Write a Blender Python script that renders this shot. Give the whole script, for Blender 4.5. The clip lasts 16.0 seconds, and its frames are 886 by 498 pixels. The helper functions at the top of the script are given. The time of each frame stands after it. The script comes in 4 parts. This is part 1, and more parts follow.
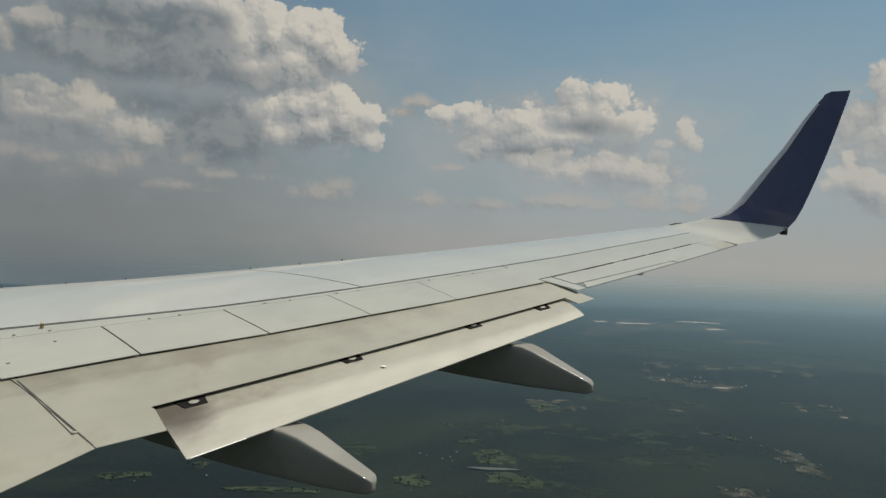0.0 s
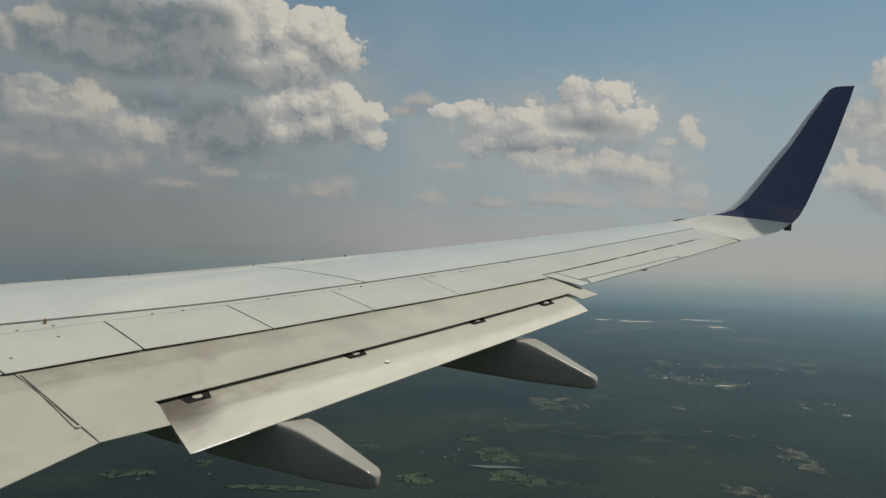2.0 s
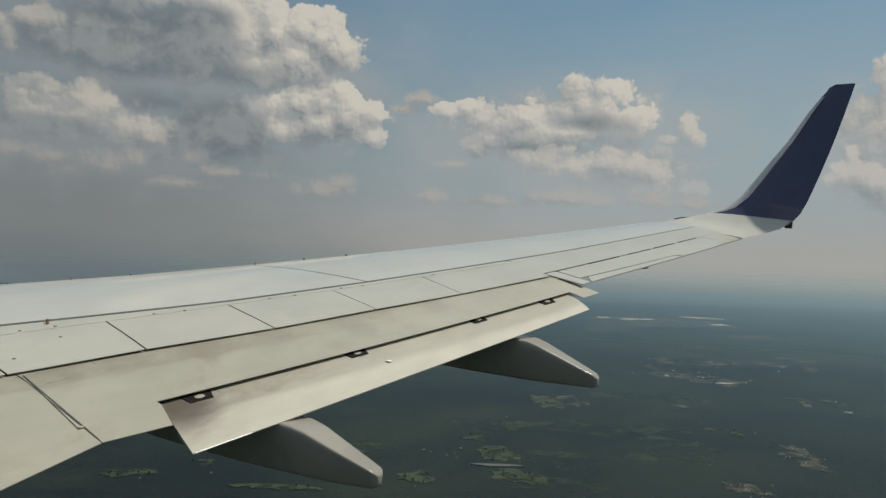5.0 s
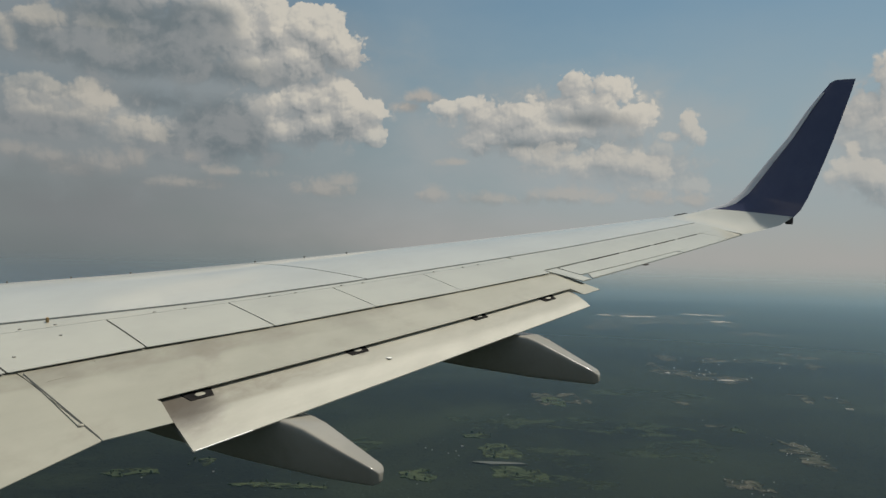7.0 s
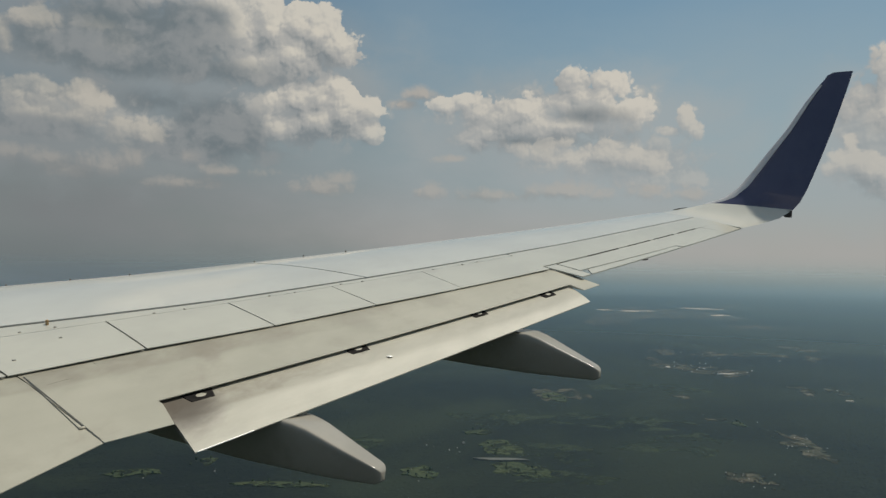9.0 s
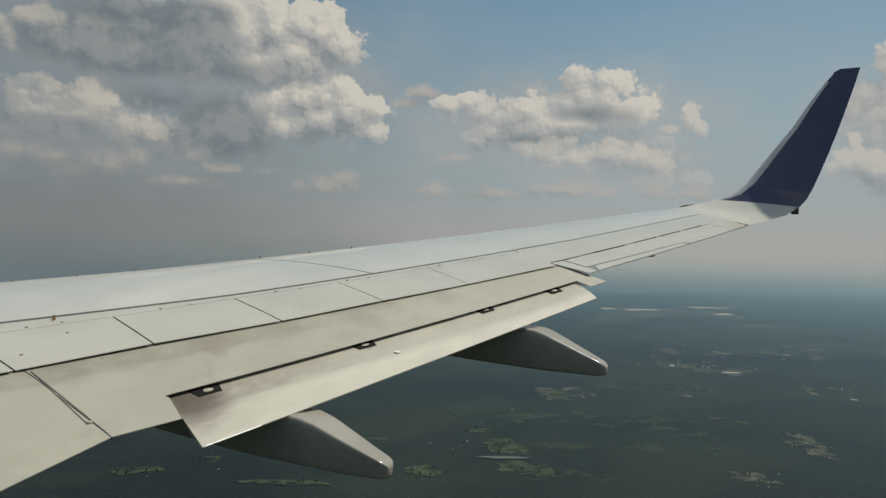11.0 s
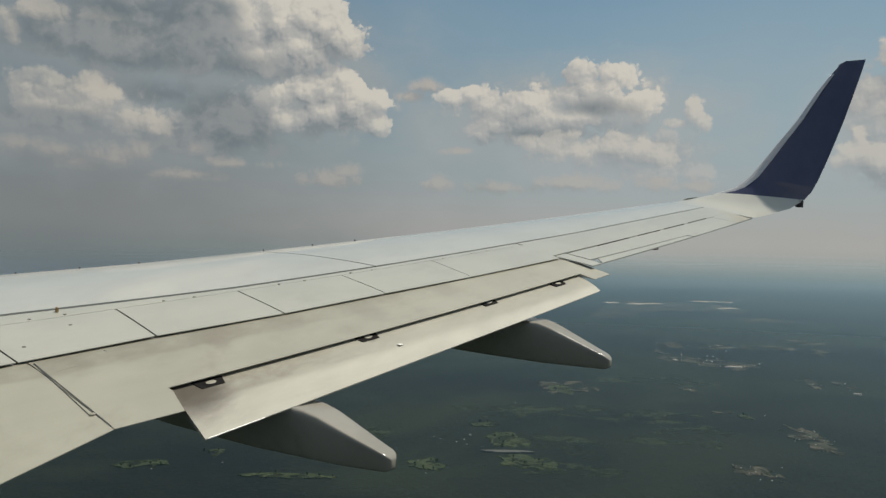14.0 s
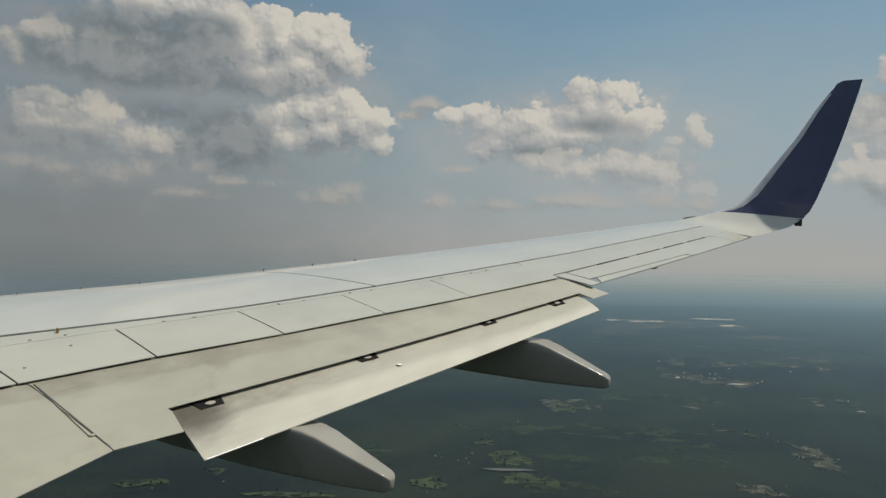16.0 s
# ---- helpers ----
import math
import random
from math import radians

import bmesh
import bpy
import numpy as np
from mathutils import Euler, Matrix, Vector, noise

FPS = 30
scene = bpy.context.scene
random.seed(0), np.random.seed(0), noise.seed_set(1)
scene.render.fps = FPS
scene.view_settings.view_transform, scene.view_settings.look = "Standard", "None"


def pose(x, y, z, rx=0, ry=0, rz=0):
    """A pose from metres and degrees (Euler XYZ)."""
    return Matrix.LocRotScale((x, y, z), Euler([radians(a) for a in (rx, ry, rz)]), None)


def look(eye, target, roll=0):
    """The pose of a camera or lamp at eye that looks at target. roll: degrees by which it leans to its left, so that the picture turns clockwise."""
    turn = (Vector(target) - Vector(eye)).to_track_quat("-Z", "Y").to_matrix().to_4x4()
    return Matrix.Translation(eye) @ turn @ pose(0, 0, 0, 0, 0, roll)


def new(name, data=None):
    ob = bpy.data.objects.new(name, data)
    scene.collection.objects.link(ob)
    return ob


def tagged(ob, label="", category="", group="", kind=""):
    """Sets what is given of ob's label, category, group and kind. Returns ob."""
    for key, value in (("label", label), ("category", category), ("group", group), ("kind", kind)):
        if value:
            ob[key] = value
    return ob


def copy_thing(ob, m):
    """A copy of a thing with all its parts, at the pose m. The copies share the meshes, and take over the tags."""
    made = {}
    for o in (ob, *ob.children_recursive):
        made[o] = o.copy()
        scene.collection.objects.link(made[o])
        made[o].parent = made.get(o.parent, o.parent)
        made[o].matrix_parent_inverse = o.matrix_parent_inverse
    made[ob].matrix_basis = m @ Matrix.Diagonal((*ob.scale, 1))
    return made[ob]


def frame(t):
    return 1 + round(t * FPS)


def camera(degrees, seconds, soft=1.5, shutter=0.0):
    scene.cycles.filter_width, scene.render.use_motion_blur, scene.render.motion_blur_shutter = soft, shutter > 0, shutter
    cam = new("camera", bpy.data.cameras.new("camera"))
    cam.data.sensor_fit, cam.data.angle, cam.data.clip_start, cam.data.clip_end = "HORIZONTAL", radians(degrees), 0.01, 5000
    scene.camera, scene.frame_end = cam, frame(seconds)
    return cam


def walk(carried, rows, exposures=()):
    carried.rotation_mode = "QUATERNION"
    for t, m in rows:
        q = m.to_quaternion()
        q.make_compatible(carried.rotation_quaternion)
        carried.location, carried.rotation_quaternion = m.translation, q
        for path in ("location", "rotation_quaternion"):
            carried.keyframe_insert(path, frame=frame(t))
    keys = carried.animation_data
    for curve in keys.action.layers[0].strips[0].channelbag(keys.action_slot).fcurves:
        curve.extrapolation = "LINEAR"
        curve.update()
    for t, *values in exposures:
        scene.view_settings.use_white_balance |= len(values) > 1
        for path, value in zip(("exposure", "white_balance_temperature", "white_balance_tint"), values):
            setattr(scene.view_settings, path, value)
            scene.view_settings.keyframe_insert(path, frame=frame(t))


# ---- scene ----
CAM_ROWS = [
    (0, pose(1.5779, -13.1441, 1.2452, 90.766, -2.153, -60.874)),
    (0.5, pose(1.5882, -13.1438, 1.2213, 90.755, -1.830, -60.943)),
    (1, pose(1.5956, -13.1318, 1.2185, 90.363, -1.909, -60.824)),
    (1.5, pose(1.5864, -13.1033, 1.2202, 90.299, -1.979, -60.822)),
    (2, pose(1.5913, -13.1253, 1.2111, 90.653, -2.068, -60.717)),
    (2.5, pose(1.6036, -13.1354, 1.1913, 90.702, -1.536, -60.477)),
    (3, pose(1.5920, -13.1058, 1.2028, 90.767, -1.768, -60.558)),
    (3.5, pose(1.5903, -13.0994, 1.2013, 90.914, -1.844, -60.565)),
    (4, pose(1.5830, -13.1078, 1.2071, 90.681, -1.830, -60.585)),
    (6.5, pose(1.5819, -13.1372, 1.2277, 90.502, -1.923, -60.717)),
    (7, pose(1.5954, -13.1249, 1.2064, 90.422, -1.652, -60.611)),
    (7.5, pose(1.5964, -13.1341, 1.2198, 90.510, -0.997, -60.403)),
    (8, pose(1.6023, -13.1097, 1.2188, 90.697, -0.924, -60.541)),
    (8.5, pose(1.5965, -13.1201, 1.2213, 90.505, -1.197, -60.640)),
    (9, pose(1.6009, -13.1166, 1.2134, 90.223, -0.962, -60.680)),
    (9.5, pose(1.5947, -13.0961, 1.2082, 90.213, -0.789, -60.493)),
    (12, pose(1.6095, -13.0793, 1.1727, 90.192, -1.292, -60.337)),
    (12.5, pose(1.6032, -13.0869, 1.1840, 90.518, -1.259, -60.275)),
    (13, pose(1.6013, -13.1027, 1.2030, 90.493, -1.056, -60.188)),
    (13.5, pose(1.6099, -13.0845, 1.1985, 90.408, -1.111, -60.212)),
    (14, pose(1.6258, -13.0677, 1.1694, 89.722, -1.026, -60.222)),
    (14.5, pose(1.6283, -13.0459, 1.1855, 89.299, -1.465, -60.334)),
    (15, pose(1.6249, -13.0901, 1.1817, 90.041, -1.035, -60.086)),
    (15.5, pose(1.5999, -13.0975, 1.1818, 90.766, -1.091, -60.011)),
    (16, pose(1.6002, -13.1116, 1.1937, 90.873, -0.930, -60.121)),
]
cam = camera(53.44, 16.0, soft=1.45)
walk(cam, CAM_ROWS, exposures=[(0.0, -0.03), (8.0, 0.0), (16.0, 0.05)])

# ---- light: high sun ahead of the wing, hazy summer sky with cumulus ----
SUN_DIR = Vector((0.36, -0.30, 0.95)).normalized()
sun = new("sun", bpy.data.lights.new("sun", "SUN"))
sun.data.energy, sun.data.angle, sun.data.color = 3.7, radians(2.2), (1.0, 0.94, 0.81)
sun.matrix_world = look(SUN_DIR * 50, (0, 0, 0))

HEADING = radians(29.37)      # the way the cabin window looks, from +x


class Nodes:
    """Short writing for node trees."""

    def __init__(self, tree):
        self.tree = tree
        tree.nodes.clear()

    def put(self, kind, ins=(), out=0, **props):
        n = self.tree.nodes.new(kind)
        for k, v in props.items():
            setattr(n, k, v)
        for k, v in dict(ins).items():
            self.link(n.inputs[k], v)
        return n.outputs[out]

    def link(self, socket, v):
        if isinstance(v, bpy.types.NodeSocket):
            self.tree.links.new(v, socket)
        else:
            socket.default_value = v

    def m(self, op, a, b=0.0, c=None):
        n = self.tree.nodes.new("ShaderNodeMath")
        n.operation = op
        self.link(n.inputs[0], a)
        self.link(n.inputs[1], b)
        if c is not None:
            self.link(n.inputs[2], c)
        return n.outputs[0]

    def v(self, op, a, b=(0, 0, 0), out=0):
        n = self.tree.nodes.new("ShaderNodeVectorMath")
        n.operation = op
        self.link(n.inputs[0], a)
        if op == "SCALE":
            self.link(n.inputs[3], b)
        else:
            self.link(n.inputs[1], b)
        return n.outputs[out]

    def step(self, x, lo, hi, to0=0.0, to1=1.0):
        return self.put("ShaderNodeMapRange", {0: x, 1: lo, 2: hi, 3: to0, 4: to1}, interpolation_type="SMOOTHSTEP")

    def mix(self, f, a, b):
        n = self.tree.nodes.new("ShaderNodeMix")
        n.data_type = "RGBA"
        for i, x in ((0, f), (6, a), (7, b)):
            if i and not isinstance(x, bpy.types.NodeSocket) and len(x) == 3:
                x = (*x, 1)
            self.link(n.inputs[i], x)
        return n.outputs[2]

    def noise(self, vec, scale, detail=4.0, rough=0.55, distort=0.0, dims="3D"):
        return self.put("ShaderNodeTexNoise", {"Vector": vec, "Scale": scale, "Detail": detail, "Roughness": rough,
                                               "Distortion": distort}, noise_dimensions=dims)


def build_sky():
    world = bpy.data.worlds.new("hazy_summer_sky")
    scene.world = world
    world.use_nodes = True
    world.cycles.sampling_method, world.cycles.sample_map_resolution = "MANUAL", 256
    n = Nodes(world.node_tree)
    way = n.put("ShaderNodeTexCoord")                     # direction of the sky
    sep = world.node_tree.nodes.new("ShaderNodeSeparateXYZ")
    n.link(sep.inputs[0], way)
    ch, sh = math.cos(HEADING), math.sin(HEADING)
    ahead = n.m("ADD", n.m("MULTIPLY", sep.outputs[0], ch), n.m("MULTIPLY", sep.outputs[1], sh))
    right = n.m("SUBTRACT", n.m("MULTIPLY", sep.outputs[0], sh), n.m("MULTIPLY", sep.outputs[1], ch))
    az = n.m("MULTIPLY", n.m("ARCTAN2", right, ahead), 57.2958)
    el = n.m("MULTIPLY", n.m("ARCSINE", sep.outputs[2]), 57.2958)
    p = n.put("ShaderNodeCombineXYZ", {0: n.m("SUBTRACT", az, 0.05), 1: n.m("ADD", el, 0.42), 2: 0.0})

    def banks(at, lumps, soft=0.3):
        """How deep a direction lies in a bank of rounded lumps (degrees: azimuth, height, half width, half height)."""
        best = None
        for a, e, ra, re in lumps:
            d = n.put("ShaderNodeVectorMath", {0: at, 1: (1 / ra, 1 / re, 0), 2: (-a / ra, -e / re, 0)}, operation="MULTIPLY_ADD")
            w = 0.5 * min(ra, re) + 0.35
            d = n.m("MULTIPLY_ADD", n.v("LENGTH", d, out=1), -w, w)
            best = d if best is None else n.m("SMOOTH_MAX", best, d, soft)
        return n.m("MAXIMUM", best, -1.6)

    def drift(q, scale, by):
        """Directions bent by a slow noise, so that no edge stays round."""
        warp = n.put("ShaderNodeTexNoise", {"Vector": q, "Scale": scale, "Detail": 5.0, "Roughness": 0.55}, out=1, noise_dimensions="2D")
        return n.v("ADD", q, n.v("SCALE", n.v("SUBTRACT", warp, (0.5, 0.5, 0.5)), by))

    def puffs(q):
        """Domes of three sizes with creases between them, in degrees about nought."""
        q = drift(q, 0.8, 0.9)
        total = None
        for scale, height in ((0.55, 0.42), (1.25, 0.25), (2.9, 0.13)):
            d = n.put("ShaderNodeTexVoronoi", {"Vector": q, "Scale": scale, "Smoothness": 0.35}, feature="SMOOTH_F1", voronoi_dimensions="2D")
            dome = n.m("MULTIPLY", n.m("SUBTRACT", 0.24, n.m("MULTIPLY", d, d)), height * 2.0)
            total = dome if total is None else n.m("ADD", total, dome)
        fine = n.noise(q, 3.5, 5.0, 0.65, 0.0, "2D")
        return n.m("ADD", total, n.m("MULTIPLY", n.m("SUBTRACT", fine, 0.5), 0.26))

    near, mid = n.v("ADD", p, (0.11, 0.17, 0)), n.v("ADD", p, (0.42, 0.66, 0))      # nearer to the sun, across the sky
    b0, b1, b2 = puffs(p), puffs(near), puffs(mid)
    broad = n.noise(n.v("MULTIPLY", p, (0.07, 0.15, 0)), 1.0, 5.0, 0.55, 0.0, "2D")
    soft = n.noise(n.v("MULTIPLY", drift(p, 0.3, 2.5), (0.20, 0.34, 0)), 1.0, 5.0, 0.5, 0.0, "2D")
    loose = n.m("SUBTRACT", soft, 0.5)
    crease = n.m("ADD", n.m("MULTIPLY", n.m("SUBTRACT", b0, b1), 0.36), n.m("MULTIPLY", n.m("SUBTRACT", b0, b2), 0.26))

    # clear air: the sky texture above, grey-white haze below
    air = n.put("ShaderNodeTexSky", sky_type="NISHITA", sun_disc=False, sun_elevation=math.asin(SUN_DIR.z),
                sun_rotation=math.atan2(SUN_DIR.x, SUN_DIR.y), altitude=900.0, air_density=1.0, dust_density=2.2, ozone_density=1.4)
    air = n.v("MULTIPLY", air, AIR_GAIN)
    side = n.step(n.m("ADD", az, n.m("MULTIPLY", n.m("SUBTRACT", broad, 0.5), 16.0)), -25.0, 13.0)
    haze = n.mix(side, (0.190, 0.205, 0.209), n.mix(n.step(el, 6.0, 0.0), (0.308, 0.366, 0.388), (0.372, 0.368, 0.350)))
    thick = n.m("ADD", n.step(el, 21.0, 2.0, 0.22, 0.97), n.m("MULTIPLY", n.m("SUBTRACT", broad, 0.5), 0.35))
    sky = n.mix(n.m("MINIMUM", n.m("MAXIMUM", thick, 0.0), 1.0), air, haze)

    # thin white veil round the cloud groups
    e0 = n.m("ADD", banks(p, VEIL_BANKS, 0.4), n.m("MULTIPLY", loose, 2.2))
    sky = n.mix(n.step(e0, -0.7, 1.3, 0.0, 0.78), sky, n.mix(side, (0.240, 0.262, 0.270), (0.345, 0.378, 0.385)))
    # grey bodies on the side away from the sun
    e0 = n.m("ADD", banks(p, BODY_BANKS, 0.4), n.m("ADD", n.m("MULTIPLY", b0, 0.55), n.m("MULTIPLY", loose, 2.2)))
    body = n.mix(n.step(n.m("ADD", soft, n.m("MULTIPLY", n.m("SUBTRACT", b0, b2), 0.22)), 0.34, 0.68), BODY_DARK, BODY_PALE)
    sky = n.mix(n.step(e0, -0.35, 0.75, 0.0, 0.92), sky, body)

    def heads(sky, lumps, crisp, clear, dark, grey, bright):
        """Heaped heads: brightest where they face the sun, grey in the creases and underneath, fraying away from the sun."""
        k0, k2 = banks(p, lumps), banks(mid, lumps)
        d0 = n.m("ADD", k0, b0)
        slope = n.m("SUBTRACT", k0, k2)
        tone = n.m("ADD", n.m("MULTIPLY_ADD", slope, 0.50, 0.50), n.m("MULTIPLY", loose, 0.9))
        tone = n.m("ADD", tone, crease)
        lit = n.mix(n.step(tone, 0.42, 0.88), n.mix(n.step(tone, 0.05, 0.48), dark, grey), bright)
        fray = n.step(slope, -0.45, 0.20, 1.0, crisp)
        cover = n.m("MULTIPLY", n.step(n.m("ADD", d0, 0.33), 0.0, fray), clear)
        return n.mix(cover, sky, lit)

    far_off = n.m("MULTIPLY", n.step(el, 3.5, 12.0, 0.52, 0.93), n.step(az, -27.0, -11.0, 0.64, 1.0))      # seen through more haze
    sky = heads(sky, MASS, 0.55, n.m("MULTIPLY", far_off, 0.85), (0.255, 0.280, 0.290), (0.335, 0.345, 0.342), (0.47, 0.455, 0.415))
    sky = heads(sky, FAINT, 0.9, n.m("MULTIPLY", far_off, 0.85), (0.225, 0.226, 0.224), (0.29, 0.275, 0.258), (0.45, 0.40, 0.345))
    sky = heads(sky, ROW + RIGHT, 0.30, far_off, (0.24, 0.265, 0.275), (0.385, 0.385, 0.37), (0.55, 0.515, 0.45))
    sky = heads(sky, LEFT, 0.50, n.m("MULTIPLY", far_off, 0.88), (0.20, 0.222, 0.235), (0.33, 0.325, 0.305), (0.56, 0.51, 0.425))
    sky = heads(sky, MIDDLE, 0.20, far_off, (0.235, 0.26, 0.272), (0.395, 0.395, 0.38), (0.60, 0.562, 0.49))
    sky = heads(sky, TOWER + LOWER, 0.16, far_off, (0.190, 0.217, 0.232), (0.375, 0.375, 0.36), (0.60, 0.562, 0.485))
    # shade under and inside the heaps
    e0 = n.m("ADD", banks(p, SHADE_BANKS, 0.4), n.m("ADD", n.m("MULTIPLY", b0, 0.45), n.m("MULTIPLY", loose, 1.6)))
    sky = n.mix(n.step(e0, -0.25, 0.65, 0.0, 0.88), sky, body)
    # scattered cumulus over the rest of the sky, outside the window's view
    over = n.noise(way, 3.2, 8.0, 0.6)
    away = n.m("MAXIMUM", n.step(el, 18.0, 30.0), n.step(n.m("ABSOLUTE", az), 32.0, 45.0))
    away = n.m("MULTIPLY", away, n.step(el, 2.0, 10.0))
    sky = n.mix(n.m("MULTIPLY", n.step(over, 0.50, 0.62, 0.0, 0.9), away), sky, (0.56, 0.53, 0.48))
    # the far land under the haze
    far = n.mix(n.step(n.m("ADD", el, n.m("MULTIPLY", n.m("SUBTRACT", 1.0, side), 1.2)), -2.4, -0.7), (0.062, 0.082, 0.082), n.mix(side, (0.165, 0.188, 0.190), (0.268, 0.326, 0.316)))
    sky = n.mix(n.step(n.m("ADD", el, n.m("MULTIPLY", side, 1.2)), 1.6, -0.8), sky, far)
    out = n.put("ShaderNodeBackground", {0: sky, 1: 1.0})
    n.link(world.node_tree.nodes.new("ShaderNodeOutputWorld").inputs[0], out)


AIR_GAIN = (0.0575, 0.079, 0.0745)
BODY_DARK, BODY_PALE = (0.152, 0.183, 0.198), (0.245, 0.262, 0.268)

# cloud groups: azimuth and height, half width and half height in degrees
TOWER = [(-13.5, 13.9, 2.44, 2.21), (-11.4, 14.3, 1.94, 1.66), (-9.6, 14.6, 1.79, 1.4), (-8.3, 14.2, 1.44, 1.66), (-7.4, 13.4, 1.38, 1.29), (-6.6,
        12.9, 0.87, 0.74), (-9.9, 12.7, 2.86, 1.47), (-12.8, 12.0, 2.1, 1.29), (-14.9, 15.3, 2.06, 1.47), (-17.0, 15.9, 2.36, 1.29), (-19.3, 16.0,
        2.95, 1.29), (-8.6, 15.5, 0.65, 0.52), (-11.7, 15.3, 0.85, 0.59)]
LOWER = [(-9.5, 9.9, 1.72, 1.21), (-7.9, 10.1, 1.44, 1.21), (-7.0, 11.0, 0.73, 0.59), (-6.6, 9.3, 1.45, 1.21), (-8.4, 8.6, 2.59, 1.47), (-10.6, 8.2,
        1.07, 1.03), (-5.0, 7.9, 0.8, 0.7), (-5.8, 9.7, 0.95, 0.66), (-4.7, 9.5, 0.51, 0.29)]
LEFT = [(-25.8, 9.2, 1.34, 0.96), (-24.5, 9.5, 1.16, 0.88), (-23.1, 9.4, 1.25, 0.81), (-21.9, 9.0, 1.11, 0.74), (-25.2, 8.4, 2.11, 0.81), (-22.4, 8.3,
        1.32, 0.66), (-19.5, 7.7, 1.31, 0.74), (-20.3, 7.2, 0.65, 0.48), (-18.5, 7.3, 0.66, 0.37), (-25.3, 13.6, 1.2, 0.65), (-26.9, 12.7, 0.7, 0.9), (-21.7, 13.6, 0.89, 0.4), (-20.7, 12.6, 0.97, 0.63)]
MIDDLE = [(8.7, 10.8, 1.44, 1.07), (10.2, 10.6, 1.57, 1.07), (7.7, 10.2, 1.08, 0.88), (11.4, 9.6, 1.34, 0.85), (12.4, 9.4, 0.56, 0.44), (8.4, 11.3,
        0.72, 0.52), (5.1, 9.5, 1.39, 0.85), (3.8, 9.1, 1.54, 0.99), (2.2, 9.5, 1.32, 0.74), (1.3, 10.1, 0.74, 0.4), (0.2, 9.8, 0.96, 0.48), (2.1,
        7.8, 0.96, 0.88), (2.9, 8.3, 1.39, 0.96), (5.5, 8.6, 1.82, 0.96), (7.7, 8.7, 1.45, 0.66)]
ROW = [(6.1, 6.9, 1.46, 0.63), (8.1, 6.7, 1.88, 0.81), (9.9, 6.8, 1.5, 0.74), (11.6, 6.6, 1.34, 0.66), (13.1, 6.2, 0.98, 0.74), (15.3, 8.9, 0.75,
        0.63), (15.8, 8.5, 0.44, 0.55), (14.5, 8.3, 0.69, 0.29)]
RIGHT = [(25.6, 10.1, 0.99, 0.96), (24.8, 9.3, 0.76, 0.59), (26.4, 10.8, 0.71, 1.32), (26.7, 8.9, 1.12, 1.32), (24.4, 8.8, 0.37, 0.26), (24.5, 6.3,
        0.85, 0.81), (24.8, 7.0, 0.39, 0.63), (25.8, 5.6, 1.19, 1.18), (23.7, 5.8, 0.46, 0.4), (26.7, 5.3, 1.18, 1.32)]
FAINT = [(-2.8, 9.9, 0.9, 0.25), (-1.4, 10.6, 1.1, 0.4), (-7.8, 4.5, 1.66, 0.59), (-6.8, 5.0, 0.73, 0.48), (-8.9, 4.3, 1.01, 0.44), (-0.9, 4.4, 0.74, 0.48), (-1.6, 4.4, 0.44, 0.33), (-21.1, 5.4,
        1.79, 0.63), (-19.4, 5.7, 0.79, 0.59), (-23.3, 5.0, 1.43, 0.44), (-26.0, 5.9, 1.31, 0.55), (-24.4, 5.6, 0.92, 0.44), (-16.3, 6.2, 0.54, 0.33),
        (-14.0, 5.3, 1.94, 0.29), (15.0, 4.4, 1.1, 0.48), (15.8, 4.3, 0.51, 0.4), (13.1, 4.6, 1.57, 0.4), (8.1, 4.5, 2.52, 0.48), (3.4, 4.2, 1.83,
        0.4), (-16.4, 4.6, 2.03, 0.33), (0.4, 6.5, 0.88, 0.18)]
MASS = [(5.5, 8.6, 5.0, 1.9), (9.2, 9.6, 3.8, 1.9), (10.5, 6.5, 4.6, 1.4), (13.5, 5.2, 3.0, 0.9), (26.0, 7.5, 2.3, 3.2), (-9.0, 9.0, 4.2, 2.1),
        (-10.5, 12.9, 4.2, 1.7), (-22.5, 8.2, 4.5, 1.2)]
VEIL_BANKS = [(7.7, 8.0, 11.8, 4.4), (6.3, 9.0, 7.4, 2.8), (11.0, 6.3, 5.5, 2.2), (-19.9, 12.4, 15.4, 4.0), (-13.4, 10.5, 7.4, 4.4),
              (-8.4, 10.8, 4.5, 4.4), (24.8, 7.3, 3.6, 4.4), (-22.3, 7.6, 8.1, 3.8)]
BODY_BANKS = [(-19.0, 13.4, 6.5, 2.4), (-20.5, 11.6, 7.5, 1.2), (-14.2, 8.2, 4.2, 2.0), (-23.7, 12.6, 5.1, 1.6), (-24.5, 7.6, 3.5, 0.8),
              (-15.0, 6.8, 4.4, 1.2), (-12.5, 11.4, 4.2, 0.8), (-18.0, 9.3, 4.0, 1.0), (7.0, 7.7, 4.5, 0.8)]
SHADE_BANKS = [(-18.6, 12.8, 5.0, 1.7), (-15.6, 11.6, 4.4, 0.9), (-20.5, 11.3, 5.0, 0.7), (-14.4, 7.6, 3.2, 1.5), (9.3, 9.3, 2.0, 0.55),
              (-24.8, 7.5, 2.6, 0.6), (4.6, 7.7, 1.8, 0.35), (-15.9, 14.4, 2.6, 1.4), (-24.0, 12.2, 2.5, 0.8), (-20.6, 14.2, 4.2, 1.2)]
build_sky()


